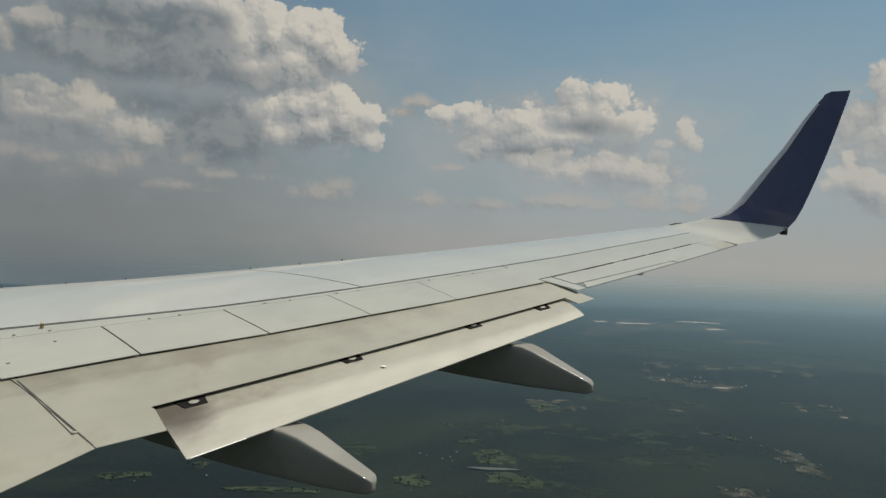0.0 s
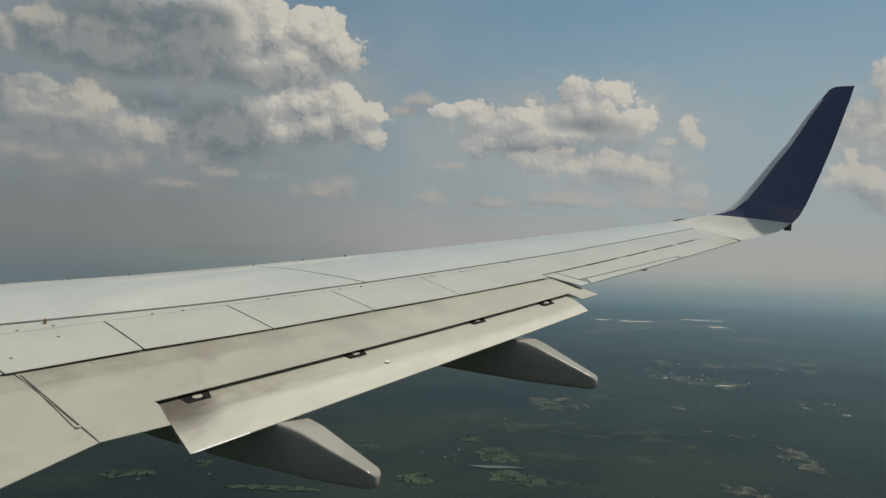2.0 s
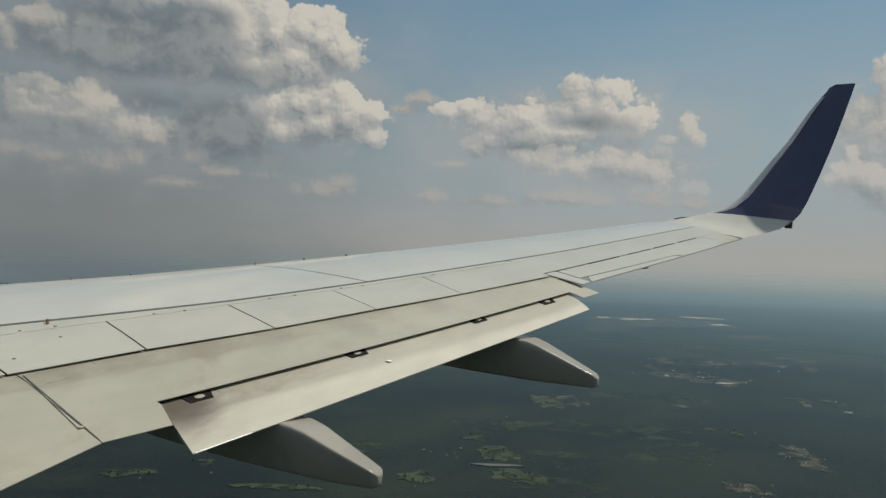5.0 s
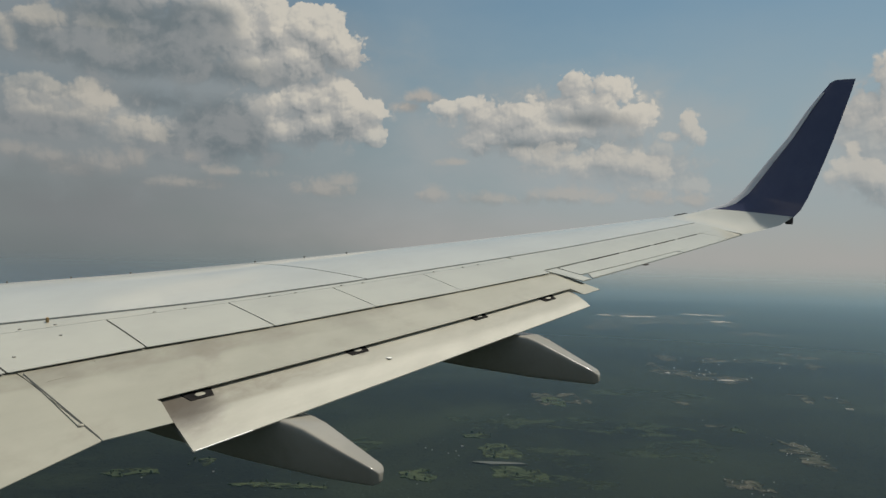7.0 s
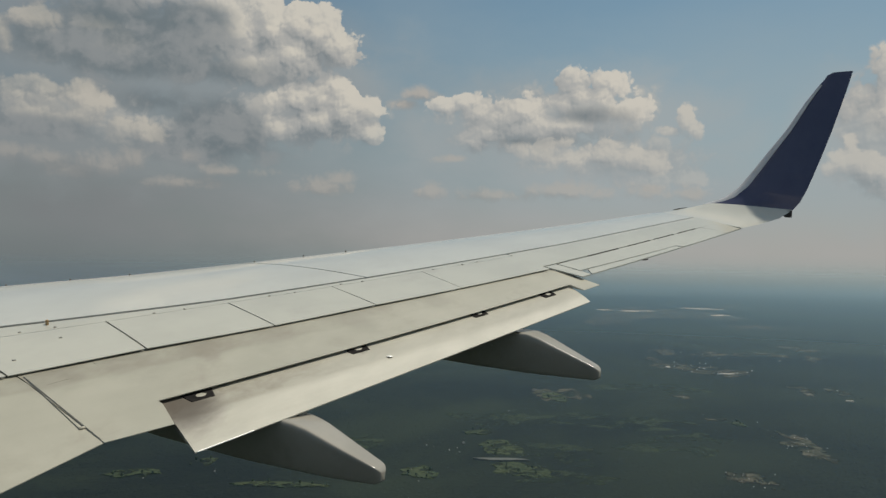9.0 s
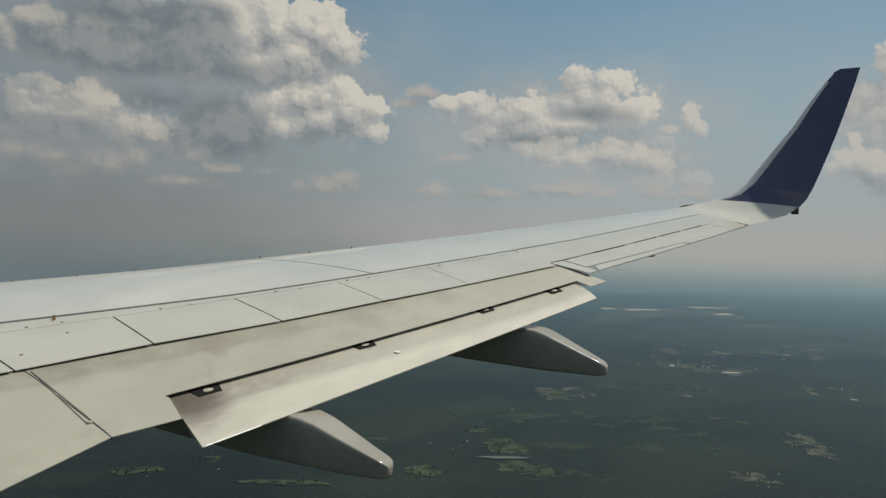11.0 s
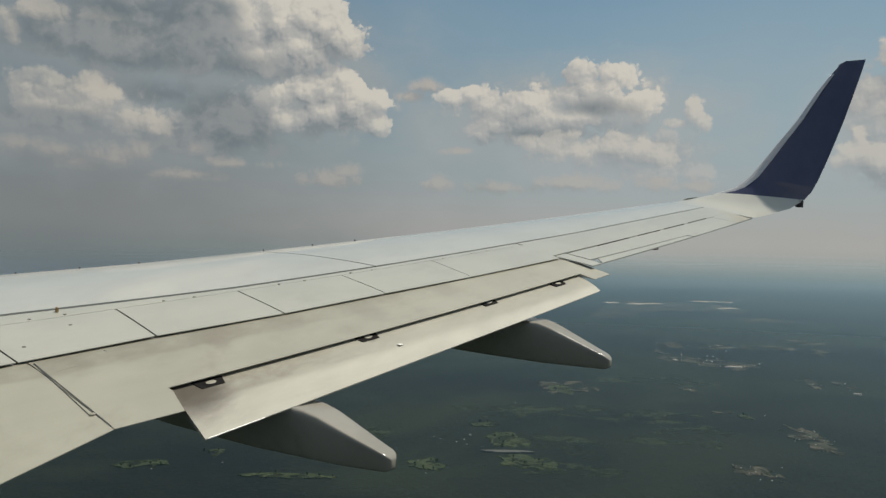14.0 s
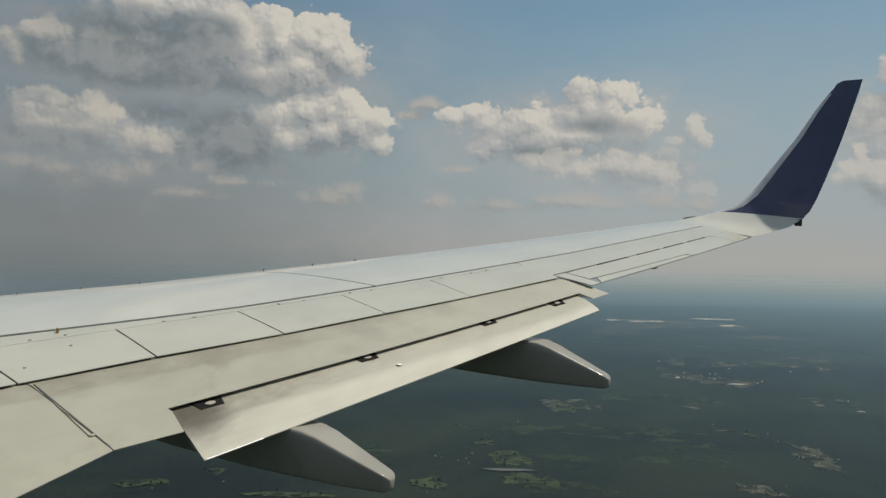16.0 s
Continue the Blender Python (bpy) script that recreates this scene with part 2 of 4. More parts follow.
# ---- materials ----
def material(name, low, high, rough=0.5, metal=0.0, scale=6.0, stretch=(1, 1, 1), bump=0.0, fine=60.0, stain=None, stain_scale=1.2, stain_at=(0.5, 0.7), coat=0.0, gloss=0.5, grime=(), dirt=0.85, streak=None, band=None):
    """A painted or natural surface: two tones mixed by noise at two scales, an optional stain, fine relief."""
    mat = bpy.data.materials.new(name)
    mat.use_nodes = True
    n = Nodes(mat.node_tree)
    at = n.v("MULTIPLY", n.put("ShaderNodeTexCoord", out=3), stretch)
    big = n.noise(at, scale, 5.0, 0.6)
    small = n.noise(at, fine, 3.0, 0.6)
    f = n.m("ADD", n.m("MULTIPLY", n.step(big, 0.3, 0.7), 0.75), n.m("MULTIPLY", small, 0.25))
    col = n.mix(f, low, high)
    r = n.m("ADD", rough - 0.06, n.m("MULTIPLY", big, 0.12))
    if stain:
        s = n.noise(at, stain_scale, 6.0, 0.6, 0.15)
        k = n.step(s, *stain_at)
        col = n.mix(k, col, stain)
        r = n.m("ADD", r, n.m("MULTIPLY", k, 0.12))
    if streak:                                        # dirt drawn out along the span, and smudges behind the fittings
        raw = n.put("ShaderNodeTexCoord", out=3)
        sep = mat.node_tree.nodes.new("ShaderNodeSeparateXYZ")
        n.link(sep.inputs[0], raw)
        chord = n.m("ADD", sep.outputs[1], n.m("MULTIPLY", sep.outputs[0], 0.25))
        drawn = n.put("ShaderNodeCombineXYZ", {0: n.m("MULTIPLY", sep.outputs[0], 0.55), 1: n.m("MULTIPLY", chord, 7.0), 2: 0.0})
        k = n.step(n.noise(drawn, 1.0, 4.0, 0.55, 0.2), 0.42, 0.72, 0.0, streak[0])
        col = n.mix(k, col, streak[1])
        blot = n.put("ShaderNodeCombineXYZ", {0: n.m("MULTIPLY", sep.outputs[0], 2.2), 1: n.m("MULTIPLY", chord, 3.2), 2: 0.0})
        k = n.step(n.noise(blot, 1.0, 5.0, 0.65, 0.3), 0.56, 0.74, 0.0, streak[0] * 0.8)
        col = n.mix(k, col, streak[2])
    if band:                                          # grime in the strip behind a slot, heavier towards the root
        c0, c1, wide, much, x0, x1, least = band
        sep = mat.node_tree.nodes.new("ShaderNodeSeparateXYZ")
        n.link(sep.inputs[0], n.put("ShaderNodeTexCoord", out=3))
        back = n.m("SUBTRACT", n.m("MULTIPLY", sep.outputs[1], -1.0), n.m("MULTIPLY_ADD", sep.outputs[0], c1, c0))
        smear = n.noise(n.v("MULTIPLY", n.put("ShaderNodeTexCoord", out=3), (2.6, 4.5, 0)), 1.0, 5.0, 0.6, 0.3)
        k = n.step(n.m("MULTIPLY_ADD", n.m("SUBTRACT", smear, 0.5), 0.14, back), wide - 0.05, wide + 0.02, 1.0, 0.0)
        k = n.m("MULTIPLY", n.m("MULTIPLY", k, n.step(smear, 0.32, 0.66, 0.3, 1.0)), n.step(sep.outputs[0], x0, x1, much, much * least))
        col = n.mix(k, col, (0.142, 0.118, 0.080))
        r = n.m("ADD", r, n.m("MULTIPLY", k, 0.2))
    for gx, gy, gr in grime:                          # oily dirt round a fitting
        d = n.v("LENGTH", n.v("MULTIPLY", n.v("SUBTRACT", n.put("ShaderNodeTexCoord", out=3), (gx, gy, 0)), (1, 1, 0)), out=1)
        k = n.step(n.m("ADD", d, n.m("MULTIPLY", n.m("SUBTRACT", big, 0.5), gr)), gr * 0.25, gr, dirt, 0.0)
        r = n.m("ADD", r, n.m("MULTIPLY", k, 0.35))
        col = n.mix(k, col, (0.062, 0.047, 0.033))
    bsdf = mat.node_tree.nodes.new("ShaderNodeBsdfPrincipled")
    for k, v in (("Base Color", col), ("Roughness", r), ("Metallic", metal), ("Coat Weight", coat), ("Specular IOR Level", gloss)):
        n.link(bsdf.inputs[k], v)
    if bump:
        b = n.put("ShaderNodeBump", {"Strength": bump, "Distance": 0.01, "Height": small})
        n.link(bsdf.inputs["Normal"], b)
    n.link(mat.node_tree.nodes.new("ShaderNodeOutputMaterial").inputs[0], bsdf.outputs[0])
    return mat


SKIN = material("wing_grey_paint", (0.475, 0.472, 0.432), (0.515, 0.51, 0.466), rough=0.10, scale=1.1, stretch=(1, 1.6, 1), fine=40, bump=0.01,
                stain=(0.44, 0.435, 0.398), stain_scale=0.6, stain_at=(0.5, 0.8), gloss=0.8, grime=((9.72, -5.30, 0.24),), dirt=0.30)
PANEL = material("panel_grey_paint", (0.44, 0.430, 0.372), (0.485, 0.472, 0.408), rough=0.14, scale=1.2, stretch=(1, 1.4, 1), fine=40, bump=0.01,
                 stain=(0.40, 0.388, 0.34), stain_scale=0.9, stain_at=(0.55, 0.8), gloss=0.9)
FLAP = material("flap_beige_paint", (0.345, 0.330, 0.268), (0.388, 0.371, 0.304), rough=0.36, scale=1.6, stretch=(1.2, 1.5, 1), fine=30, bump=0.03,
                stain=(0.285, 0.262, 0.21), stain_scale=1.3, stain_at=(0.50, 0.80), gloss=0.8, dirt=0.22, band=(5.177, 0.298, 0.25, 0.38, 6.8, 10.5, 0.15), streak=(0.09, (0.265, 0.245, 0.19), (0.20, 0.16, 0.122)),
                grime=((6.10, -7.10, 0.34), (6.7, -7.28, 0.36), (7.3, -7.48, 0.34), (8.0, -7.72, 0.40), (8.9, -7.98, 0.34), (10.0, -8.3, 0.3)))
AFT = material("aft_flap_beige_paint", (0.35, 0.332, 0.274), (0.435, 0.413, 0.344), rough=0.38, scale=1.4, stretch=(0.8, 2.2, 1), fine=30, bump=0.03,
               stain=(0.31, 0.292, 0.24), stain_scale=1.0, stain_at=(0.55, 0.8), gloss=0.8, streak=(0.24, (0.30, 0.28, 0.225), (0.27, 0.235, 0.185)), dirt=0.92, band=(6.309, 0.2374, 0.25, 0.80, 6.5, 9.0, 0.15), grime=((6.60, -7.92, 0.46), (8.5, -8.33, 0.10)))
JOINT = material("skin_joint_grey", (0.285, 0.265, 0.215), (0.32, 0.30, 0.245), rough=0.6, scale=20)
LATCH = material("latch_grey", (0.28, 0.27, 0.24), (0.34, 0.33, 0.30), rough=0.5, scale=20)
SEAL = material("dark_sealant", (0.11, 0.107, 0.098), (0.16, 0.155, 0.138), rough=0.8, scale=8)
# near-black: painted shade of recesses and slots, also lens and house windows
BLACK = material("black_shade_and_glass", (0.010, 0.009, 0.009), (0.022, 0.02, 0.019), rough=0.9, scale=12, gloss=0.1)
# bright white in place of the glint on cap and trailing edge
WHITE = material("glint_white", (0.78, 0.77, 0.72), (0.85, 0.84, 0.80), rough=0.3, scale=20)
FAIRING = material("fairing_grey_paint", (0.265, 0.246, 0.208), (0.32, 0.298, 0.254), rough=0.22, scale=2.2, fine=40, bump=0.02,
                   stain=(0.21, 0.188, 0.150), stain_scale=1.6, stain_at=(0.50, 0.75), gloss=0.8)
NAVY = material("navy_gloss_paint", (0.048, 0.054, 0.112), (0.074, 0.080, 0.150), rough=0.26, scale=1.2, fine=30, coat=0.5)
NOSE = material("bare_metal_edge", (0.58, 0.57, 0.58), (0.68, 0.67, 0.68), rough=0.38, metal=0.25, scale=5)
TAIL = material("brown_lamp_housing", (0.045, 0.032, 0.030), (0.07, 0.05, 0.045), rough=0.5, scale=20)
RUST = material("ochre_bracket", (0.30, 0.19, 0.08), (0.42, 0.28, 0.12), rough=0.6, scale=30)


# ---- the airliner's wing, built in its own axes: x outboard, y forward, z up ----
def part(name, bm, mat, parent, label="", smooth=True):
    me = bpy.data.meshes.new(name)
    bmesh.ops.recalc_face_normals(bm, faces=bm.faces[:])
    for f in bm.faces:
        f.smooth = smooth
    bm.to_mesh(me)
    bm.free()
    me.materials.append(mat)
    if smooth:
        me.set_sharp_from_angle(angle=radians(35))
    ob = new(name, me)
    ob.parent = parent
    if label:
        tagged(ob, label)
    return ob


def lead(s):      # leading edge, metres aft of the root apex, at span s
    return 0.523 * s - 0.05


def trail(s):     # trailing edge
    return 7.76 + 0.2365 * (s - 6.07)


def rise(s):      # dihedral and the bend of the loaded wing
    d = s - 1.9
    return 0.105 * d + 0.55 * (d / 15.2) ** 2


def thick(u):
    u = min(max(u, 0.0), 1.0)
    return 0.525 * (0.2969 * u ** 0.5 - 0.1260 * u - 0.3516 * u ** 2 + 0.2843 * u ** 3 - 0.1036 * u ** 4)


def top(s, u):
    c = trail(s) - lead(s)
    return rise(s) - 0.12 * u + c * (thick(u) + 0.035 * u * (1 - u)) + 0.024 * max(0.0, 8.8 - s) * max(0.0, 1 - u / 0.5) ** 2


def under(s, u):
    c = trail(s) - lead(s)
    return rise(s) - 0.12 * u - c * (0.8 * thick(u) - 0.02 * u * (1 - u))


def spot(s, u, dz=0.0):
    return Vector((s, -(lead(s) + u * (trail(s) - lead(s))), top(s, u) + dz))


def slab(bm, rows, depth):
    """A sheet through a grid of points, given body by depth(i, j) downward."""
    ups = [[bm.verts.new(p) for p in r] for r in rows]
    lows = [[bm.verts.new(p - Vector((0, 0, depth(i, j)))) for j, p in enumerate(r)] for i, r in enumerate(rows)]
    m, k = len(rows), len(rows[0])
    for i in range(m - 1):
        for j in range(k - 1):
            bm.faces.new((ups[i][j], ups[i][j + 1], ups[i + 1][j + 1], ups[i + 1][j]))
            bm.faces.new((lows[i][j], lows[i + 1][j], lows[i + 1][j + 1], lows[i][j + 1]))
    for i in range(m - 1):
        for j in (0, k - 1):
            bm.faces.new((ups[i][j], ups[i + 1][j], lows[i + 1][j], lows[i][j]))
    for j in range(k - 1):
        for i in (0, m - 1):
            bm.faces.new((ups[i][j], lows[i][j], lows[i][j + 1], ups[i][j + 1]))
    return bm


def panel(s00, s01, s10, s11, u0, u1, dz=0.0, t=0.014, ns=10, nu=10, bend=1.0, u0b=None, u1b=None):
    """A skin panel: span s00..s01 along its front edge u0, s10..s11 along its rear edge u1 (u0b, u1b: at the outboard end)."""
    u0b, u1b = u0 if u0b is None else u0b, u1 if u1b is None else u1b
    rows = []
    for i in range(ns + 1):
        a, r = i / ns, []
        for j in range(nu + 1):
            b = (j / nu) ** bend
            s = (s00 + (s01 - s00) * a) * (1 - b) + (s10 + (s11 - s10) * a) * b
            f = u0(s) if callable(u0) else u0 + (u0b - u0) * a
            e = u1(s) if callable(u1) else u1 + (u1b - u1) * a
            r.append(spot(s, f * (1 - b) + e * b, dz))
        rows.append(r)
    return slab(bmesh.new(), rows, lambda i, j: t)


def ring_loft(bm, rings, cap=True):
    vs = [[bm.verts.new(p) for p in r] for r in rings]
    k = len(rings[0])
    for a, b in zip(vs, vs[1:]):
        for j in range(k):
            bm.faces.new((a[j], a[(j + 1) % k], b[(j + 1) % k], b[j]))
    if cap:
        bm.faces.new(vs[0])
        bm.faces.new(vs[-1][::-1])
    return bm


AIR = pose(0, 0, 0, 3.0648, -1.0881, -0.0562)      # the aircraft's attitude
wing = new("airliner_wing")
wing.matrix_world = AIR
tagged(wing, "pale grey swept airliner wing with lowered flaps and navy winglet", "aircraft wing")


def spar(s):      # rear edge of the front skin, chord fraction
    return float(np.interp(s, (2, 6.4, 8.4, 10, 13.4, 17.1), (0.55, 0.564, 0.598, 0.598, 0.581, 0.505)))


def behind(s):    # front edge of the panels behind it
    return spar(s) + 0.0135


# inner structure, a finger below the skins: it shows only in the gaps
def wing_core():
    rings = []
    us = [0.0, 0.006, 0.02, 0.05, 0.1, 0.18, 0.3, 0.45, 0.6, 0.72, 0.82]
    for i in range(31):
        s = 1.9 + (16.5 - 1.9) * i / 30
        c = trail(s) - lead(s)
        r = [Vector((s, -(lead(s) + 0.01 + u * c), top(s, u) - 0.032)) for u in us]
        r += [Vector((s, -(lead(s) + 0.01 + u * c), under(s, u) + 0.01)) for u in us[:0:-1]]
        rings.append(r)
    return ring_loft(bmesh.new(), rings)


part("inner_structure", wing_core(), SEAL, wing, "dark sealant in the panel gaps")
lower = bmesh.new()
slab(lower, [[Vector((s, -(lead(s) + u * (trail(s) - lead(s))), under(s, u))) for u in (0, .01, .03, .08, .2, .4, .6, .8)]
             for s in [1.9 + 0.73 * i for i in range(21)]], lambda i, j: 0.012)
part("lower_skin", lower, SKIN, wing)
# front skins, split by one oblique splice
part("front_skin", panel(1.9, 9.81, 1.9, 10.05, 0.0, spar, ns=30, nu=26, bend=2.0), SKIN, wing)
part("front_skin", panel(9.835, 16.52, 10.075, 16.52, 0.0, spar, ns=30, nu=26, bend=2.0), SKIN, wing)
# fixed strip behind the rear spar
part("hinge_panel", panel(1.9, 12.2, 1.9, 12.2, behind, 0.634, ns=30, nu=3), PANEL, wing)
# spoilers
def spoiler_edge(s):
    return float(np.interp(s, (5.9, 6.95, 8.15, 9.35, 10.5, 12.05), (0.827, 0.823, 0.835, 0.837, 0.848, 0.857)))


edges = [(3.55, 3.35), (4.75, 4.55), (6.0, 5.86), (7.15, 6.95), (8.31, 8.15), (9.50, 9.35), (10.72, 10.54), (12.22, 12.05)]
for k, ((f0, r0), (f1, r1)) in enumerate(zip(edges, edges[1:])):
    g = 0.008 if k < 5 else 0.005
    part("spoiler", panel(f0 + g, f1 - g, r0 + g, r1 - g, 0.6355, spoiler_edge, t=0.006, ns=8, nu=8), PANEL, wing)
# skin ahead of the aileron, aileron and its tab
part("rear_skin", panel(12.235, 16.52, 12.075, 16.52, behind, 0.818, ns=12, nu=6, u1b=0.776), PANEL, wing)
part("rear_skin", panel(15.942, 16.52, 16.032, 16.52, 0.7835, 0.995, ns=3, nu=4, u0b=0.7775), PANEL, wing)
part("shroud", panel(12.085, 12.30, 12.12, 12.30, 0.826, 0.995, dz=-0.002, ns=2, nu=6), PANEL, wing)
ail = part("aileron", panel(12.32, 15.93, 12.32, 16.02, 0.829, 0.938, ns=12, nu=5, u0b=0.790, u1b=0.970), PANEL, wing)
part("aileron_tab", panel(12.45, 14.55, 12.33, 14.6, 0.947, 0.995, ns=8, nu=3, u0b=0.963), PANEL, ail)
part("aileron_edge", panel(14.60, 15.99, 14.64, 16.02, 0.9588, 0.995, ns=5, nu=2, u0b=0.9708), PANEL, ail)


for s0, s1 in ((13.0, 13.7), (13.95, 14.5), (14.62, 15.15), (15.27, 15.78)):      # black strips, painted shade of the open stretches in the aileron's hinge line
    f0, f1 = (0.822 - 0.042 * (s - 12.3) / 3.65 for s in (s0, s1))
    part("hinge_slot_shade", panel(s0, s1, s0, s1, f0 - 0.001, f0 + 0.009, dz=0.003, t=0.012, ns=4, nu=2, u0b=f1 - 0.001, u1b=f1 + 0.009), BLACK, ail)


# ---- flaps ----
def flap_root(s):   # front edge of the main flap, under the spoilers' rear edge
    return 6.934 + 0.298 * (s - 5.895)


def slot(s):        # rear edge of the main flap
    return 6.309 + 0.2374 * s


def main_z(s, a):
    a0 = flap_root(s)
    return top(s, (a0 - lead(s)) / (trail(s) - lead(s))) - 0.017 - 0.27 * max(a - a0, 0.0)


def aft_z(s, a):
    d = a - slot(s)
    return main_z(s, slot(s)) - 0.037 - 0.28 * d - 0.16 * max(0.0, d - 0.25)


def flap_sheet(bm, s0, s1, front, rear, z, ns=16, nu=8, t0=0.14, t1=0.005, skew=0.0):
    rows = []
    for i in range(ns + 1):
        r = []
        for j in range(nu + 1):
            b = j / nu
            s = s0(b) + (s1(b) - s0(b)) * i / ns
            a = front(s) * (1 - b) + rear(s) * b
            r.append(Vector((s, -a, z(s, a) - (0.02 * (1 - 8 * b) ** 2 if b < 0.125 else 0))))
        rows.append(r)
    return slab(bm, rows, lambda i, j: t0 + (t1 - t0) * j / nu)


bm = bmesh.new()
flap_sheet(bm, lambda b: 5.955 - 0.10 * b, lambda b: 6.49 - 0.12 * max(0.0, b - 0.78) / 0.22, lambda s: flap_root(s) - 0.25,
           lambda s: 8.018 + 0.277 * (s - 5.854), main_z, ns=4, nu=18)
flap_sheet(bm, lambda b: 6.488, lambda b: 11.842, lambda s: flap_root(s) - 0.25, slot, main_z, ns=24, nu=12)
flap_sheet(bm, lambda b: 11.84, lambda b: 12.15 + 0.03 * b, lambda s: flap_root(s) - 0.25, lambda s: 9.311 + 0.22 * (s - 11.844), main_z, ns=3, nu=12)
flap = part("outboard_flap", bm, FLAP, wing, "beige-grey flap with brown grime streaks")
bm = bmesh.new()
flap_sheet(bm, lambda b: 6.53 - 0.184 * b, lambda b: 11.92 - 0.21 * b, lambda s: slot(s) - 0.12,
           lambda s: 8.404 + 0.1931 * (s - 6.346) - 0.012 * math.sin(math.pi * (s - 6.346) / 5.365), aft_z, ns=24, nu=12, t0=0.09, t1=0.008)
aft = part("aft_flap", bm, AFT, wing, "beige-grey aft flap, brown grime round its inboard fitting")
bm = bmesh.new()
flap_sheet(bm, lambda b: 2.6, lambda b: 5.945 - 0.10 * b, lambda s: flap_root(5.9) - 0.2 - 0.02 * (5.9 - s), lambda s: 8.018 + 0.02 * (5.9 - s), main_z)
part("inboard_flap", bm, FLAP, wing)
# thin white strip that paints the sun's glint on the trailing edge
bm = bmesh.new()
rows = []
for i in range(15):
    s = 6.37 + 0.5 * i / 14
    a = 8.404 + 0.1931 * (s - 6.346) - 0.012 * math.sin(math.pi * (s - 6.346) / 5.365)
    rows.append([Vector((s, -(a - 0.003), aft_z(s, a - 0.003) + 0.0005)), Vector((s, -a, aft_z(s, a) + 0.0005)), Vector((s, -(a + 0.0015), aft_z(s, a) - 0.002))])
slab(bm, rows, lambda i, j: 0.004)
part("edge_glint", bm, WHITE, aft, "painted white glint along the trailing edge")
# curved seal along the joint of the two flaps
bm = bmesh.new()
for off, w, end in ((0.0, 0.0045, 1.0), (-0.045, 0.003, 0.8)):
    rows = []
    for i in range(15):
        b = end * i / 14
        s, a = 5.953 - 0.10 * b + off * b / 0.8, flap_root(5.95) + 0.02 + b * 1.02
        rows.append([Vector((s - w, -a, main_z(s, a) + 0.001)), Vector((s, -a, main_z(s, a) + 0.010)), Vector((s + w, -a, main_z(s, a) + 0.001))])
    slab(bm, rows, lambda i, j: 0.02)
seal = part("flap_seal", bm, LATCH, wing)
bm = bmesh.new()
made = bmesh.ops.create_uvsphere(bm, u_segments=12, v_segments=8, radius=1.0)["verts"]
a = flap_root(5.95) + 0.02 + 0.8 * 1.02
for v in made:
    v.co = Vector((v.co.x * 0.030, v.co.y * 0.018, v.co.z * 0.012)) + Vector((5.852, -a, main_z(5.85, a) + 0.004))
part("seal_clip", bm, JOINT, seal)


# thin joints in the main flap's skin
for s0, a0, s1, a1 in ((6.02, 7.16, 6.21, 7.19),):
    bm = bmesh.new()
    rows = []
    for i in range(7):
        s, a = s0 + (s1 - s0) * i / 6, a0 + (a1 - a0) * i / 6
        d = Vector((a1 - a0, s1 - s0, 0)).normalized() * 0.0025
        rows.append([Vector((s, -a, main_z(s, a) + 0.0015)) - d, Vector((s, -a, main_z(s, a) + 0.0015)) + d])
    slab(bm, rows, lambda i, j: 0.006)
    part("skin_joint", bm, JOINT, flap)

# ---- flap hinge fittings in the slot ----
def lump(bm, mid, ax, ay, az, half, n=1.0):
    """A bevelled block about mid with half sizes along its axes."""
    made = bmesh.ops.create_cube(bm, size=2)["verts"]
    m = Matrix((ax, ay, az)).transposed()
    for v in made:
        v.co = Vector((v.co.x * half[0] * (0.75 if v.co.y < 0 else 1), v.co.y * half[1], v.co.z * half[2]))
    bmesh.ops.bevel(bm, geom=list({e for v in made for e in v.link_edges}), offset=min(half) * 0.35, segments=2, affect="EDGES")
    for v in bm.verts:
        if v not in seen_verts:
            v.co = m @ v.co + mid
            seen_verts.add(v)


seen_verts = set()
for s, a in ((6.83, 7.955), (8.49, 8.32), (10.20, 8.715), (11.39, 9.02)):
    bm = bmesh.new()
    seen_verts.clear()
    x, y = Vector((1, -0.24, 0.12)).normalized(), Vector((0.2, 1, 0.33)).normalized()
    x = (x - y * x.dot(y)).normalized()
    # flat black plate in place of a recess, its shade painted
    lump(bm, Vector((s, -a, aft_z(s, a) + 0.001)), x, y, x.cross(y), (0.14, 0.056, 0.004))
    hook = part("hinge_fitting", bm, BLACK, aft, "black plate painted as a shaded hinge recess, with a pale pin")
    bm = bmesh.new()
    made = bmesh.ops.create_uvsphere(bm, u_segments=14, v_segments=8, radius=1.0)["verts"]
    m = Matrix((x, y, x.cross(y))).transposed()
    for v in made:
        v.co = m @ Vector((v.co.x * 0.05, v.co.y * 0.026, v.co.z * 0.004)) + Vector((s + 0.01, -a, aft_z(s, a) + 0.006))
    part("pin", bm, JOINT, aft, "pale oval pin")
# round cap, coloured white to paint its glint
bm = bmesh.new()
made = bmesh.ops.create_uvsphere(bm, u_segments=14, v_segments=8, radius=1.0)["verts"]
for v in made:
    v.co = Vector((v.co.x * 0.035, v.co.y * 0.03, v.co.z * 0.007)) + Vector((8.63, -8.593, aft_z(8.63, 8.593) + 0.002))
part("drain_cap", bm, WHITE, aft, "small round cap, its glint painted white")


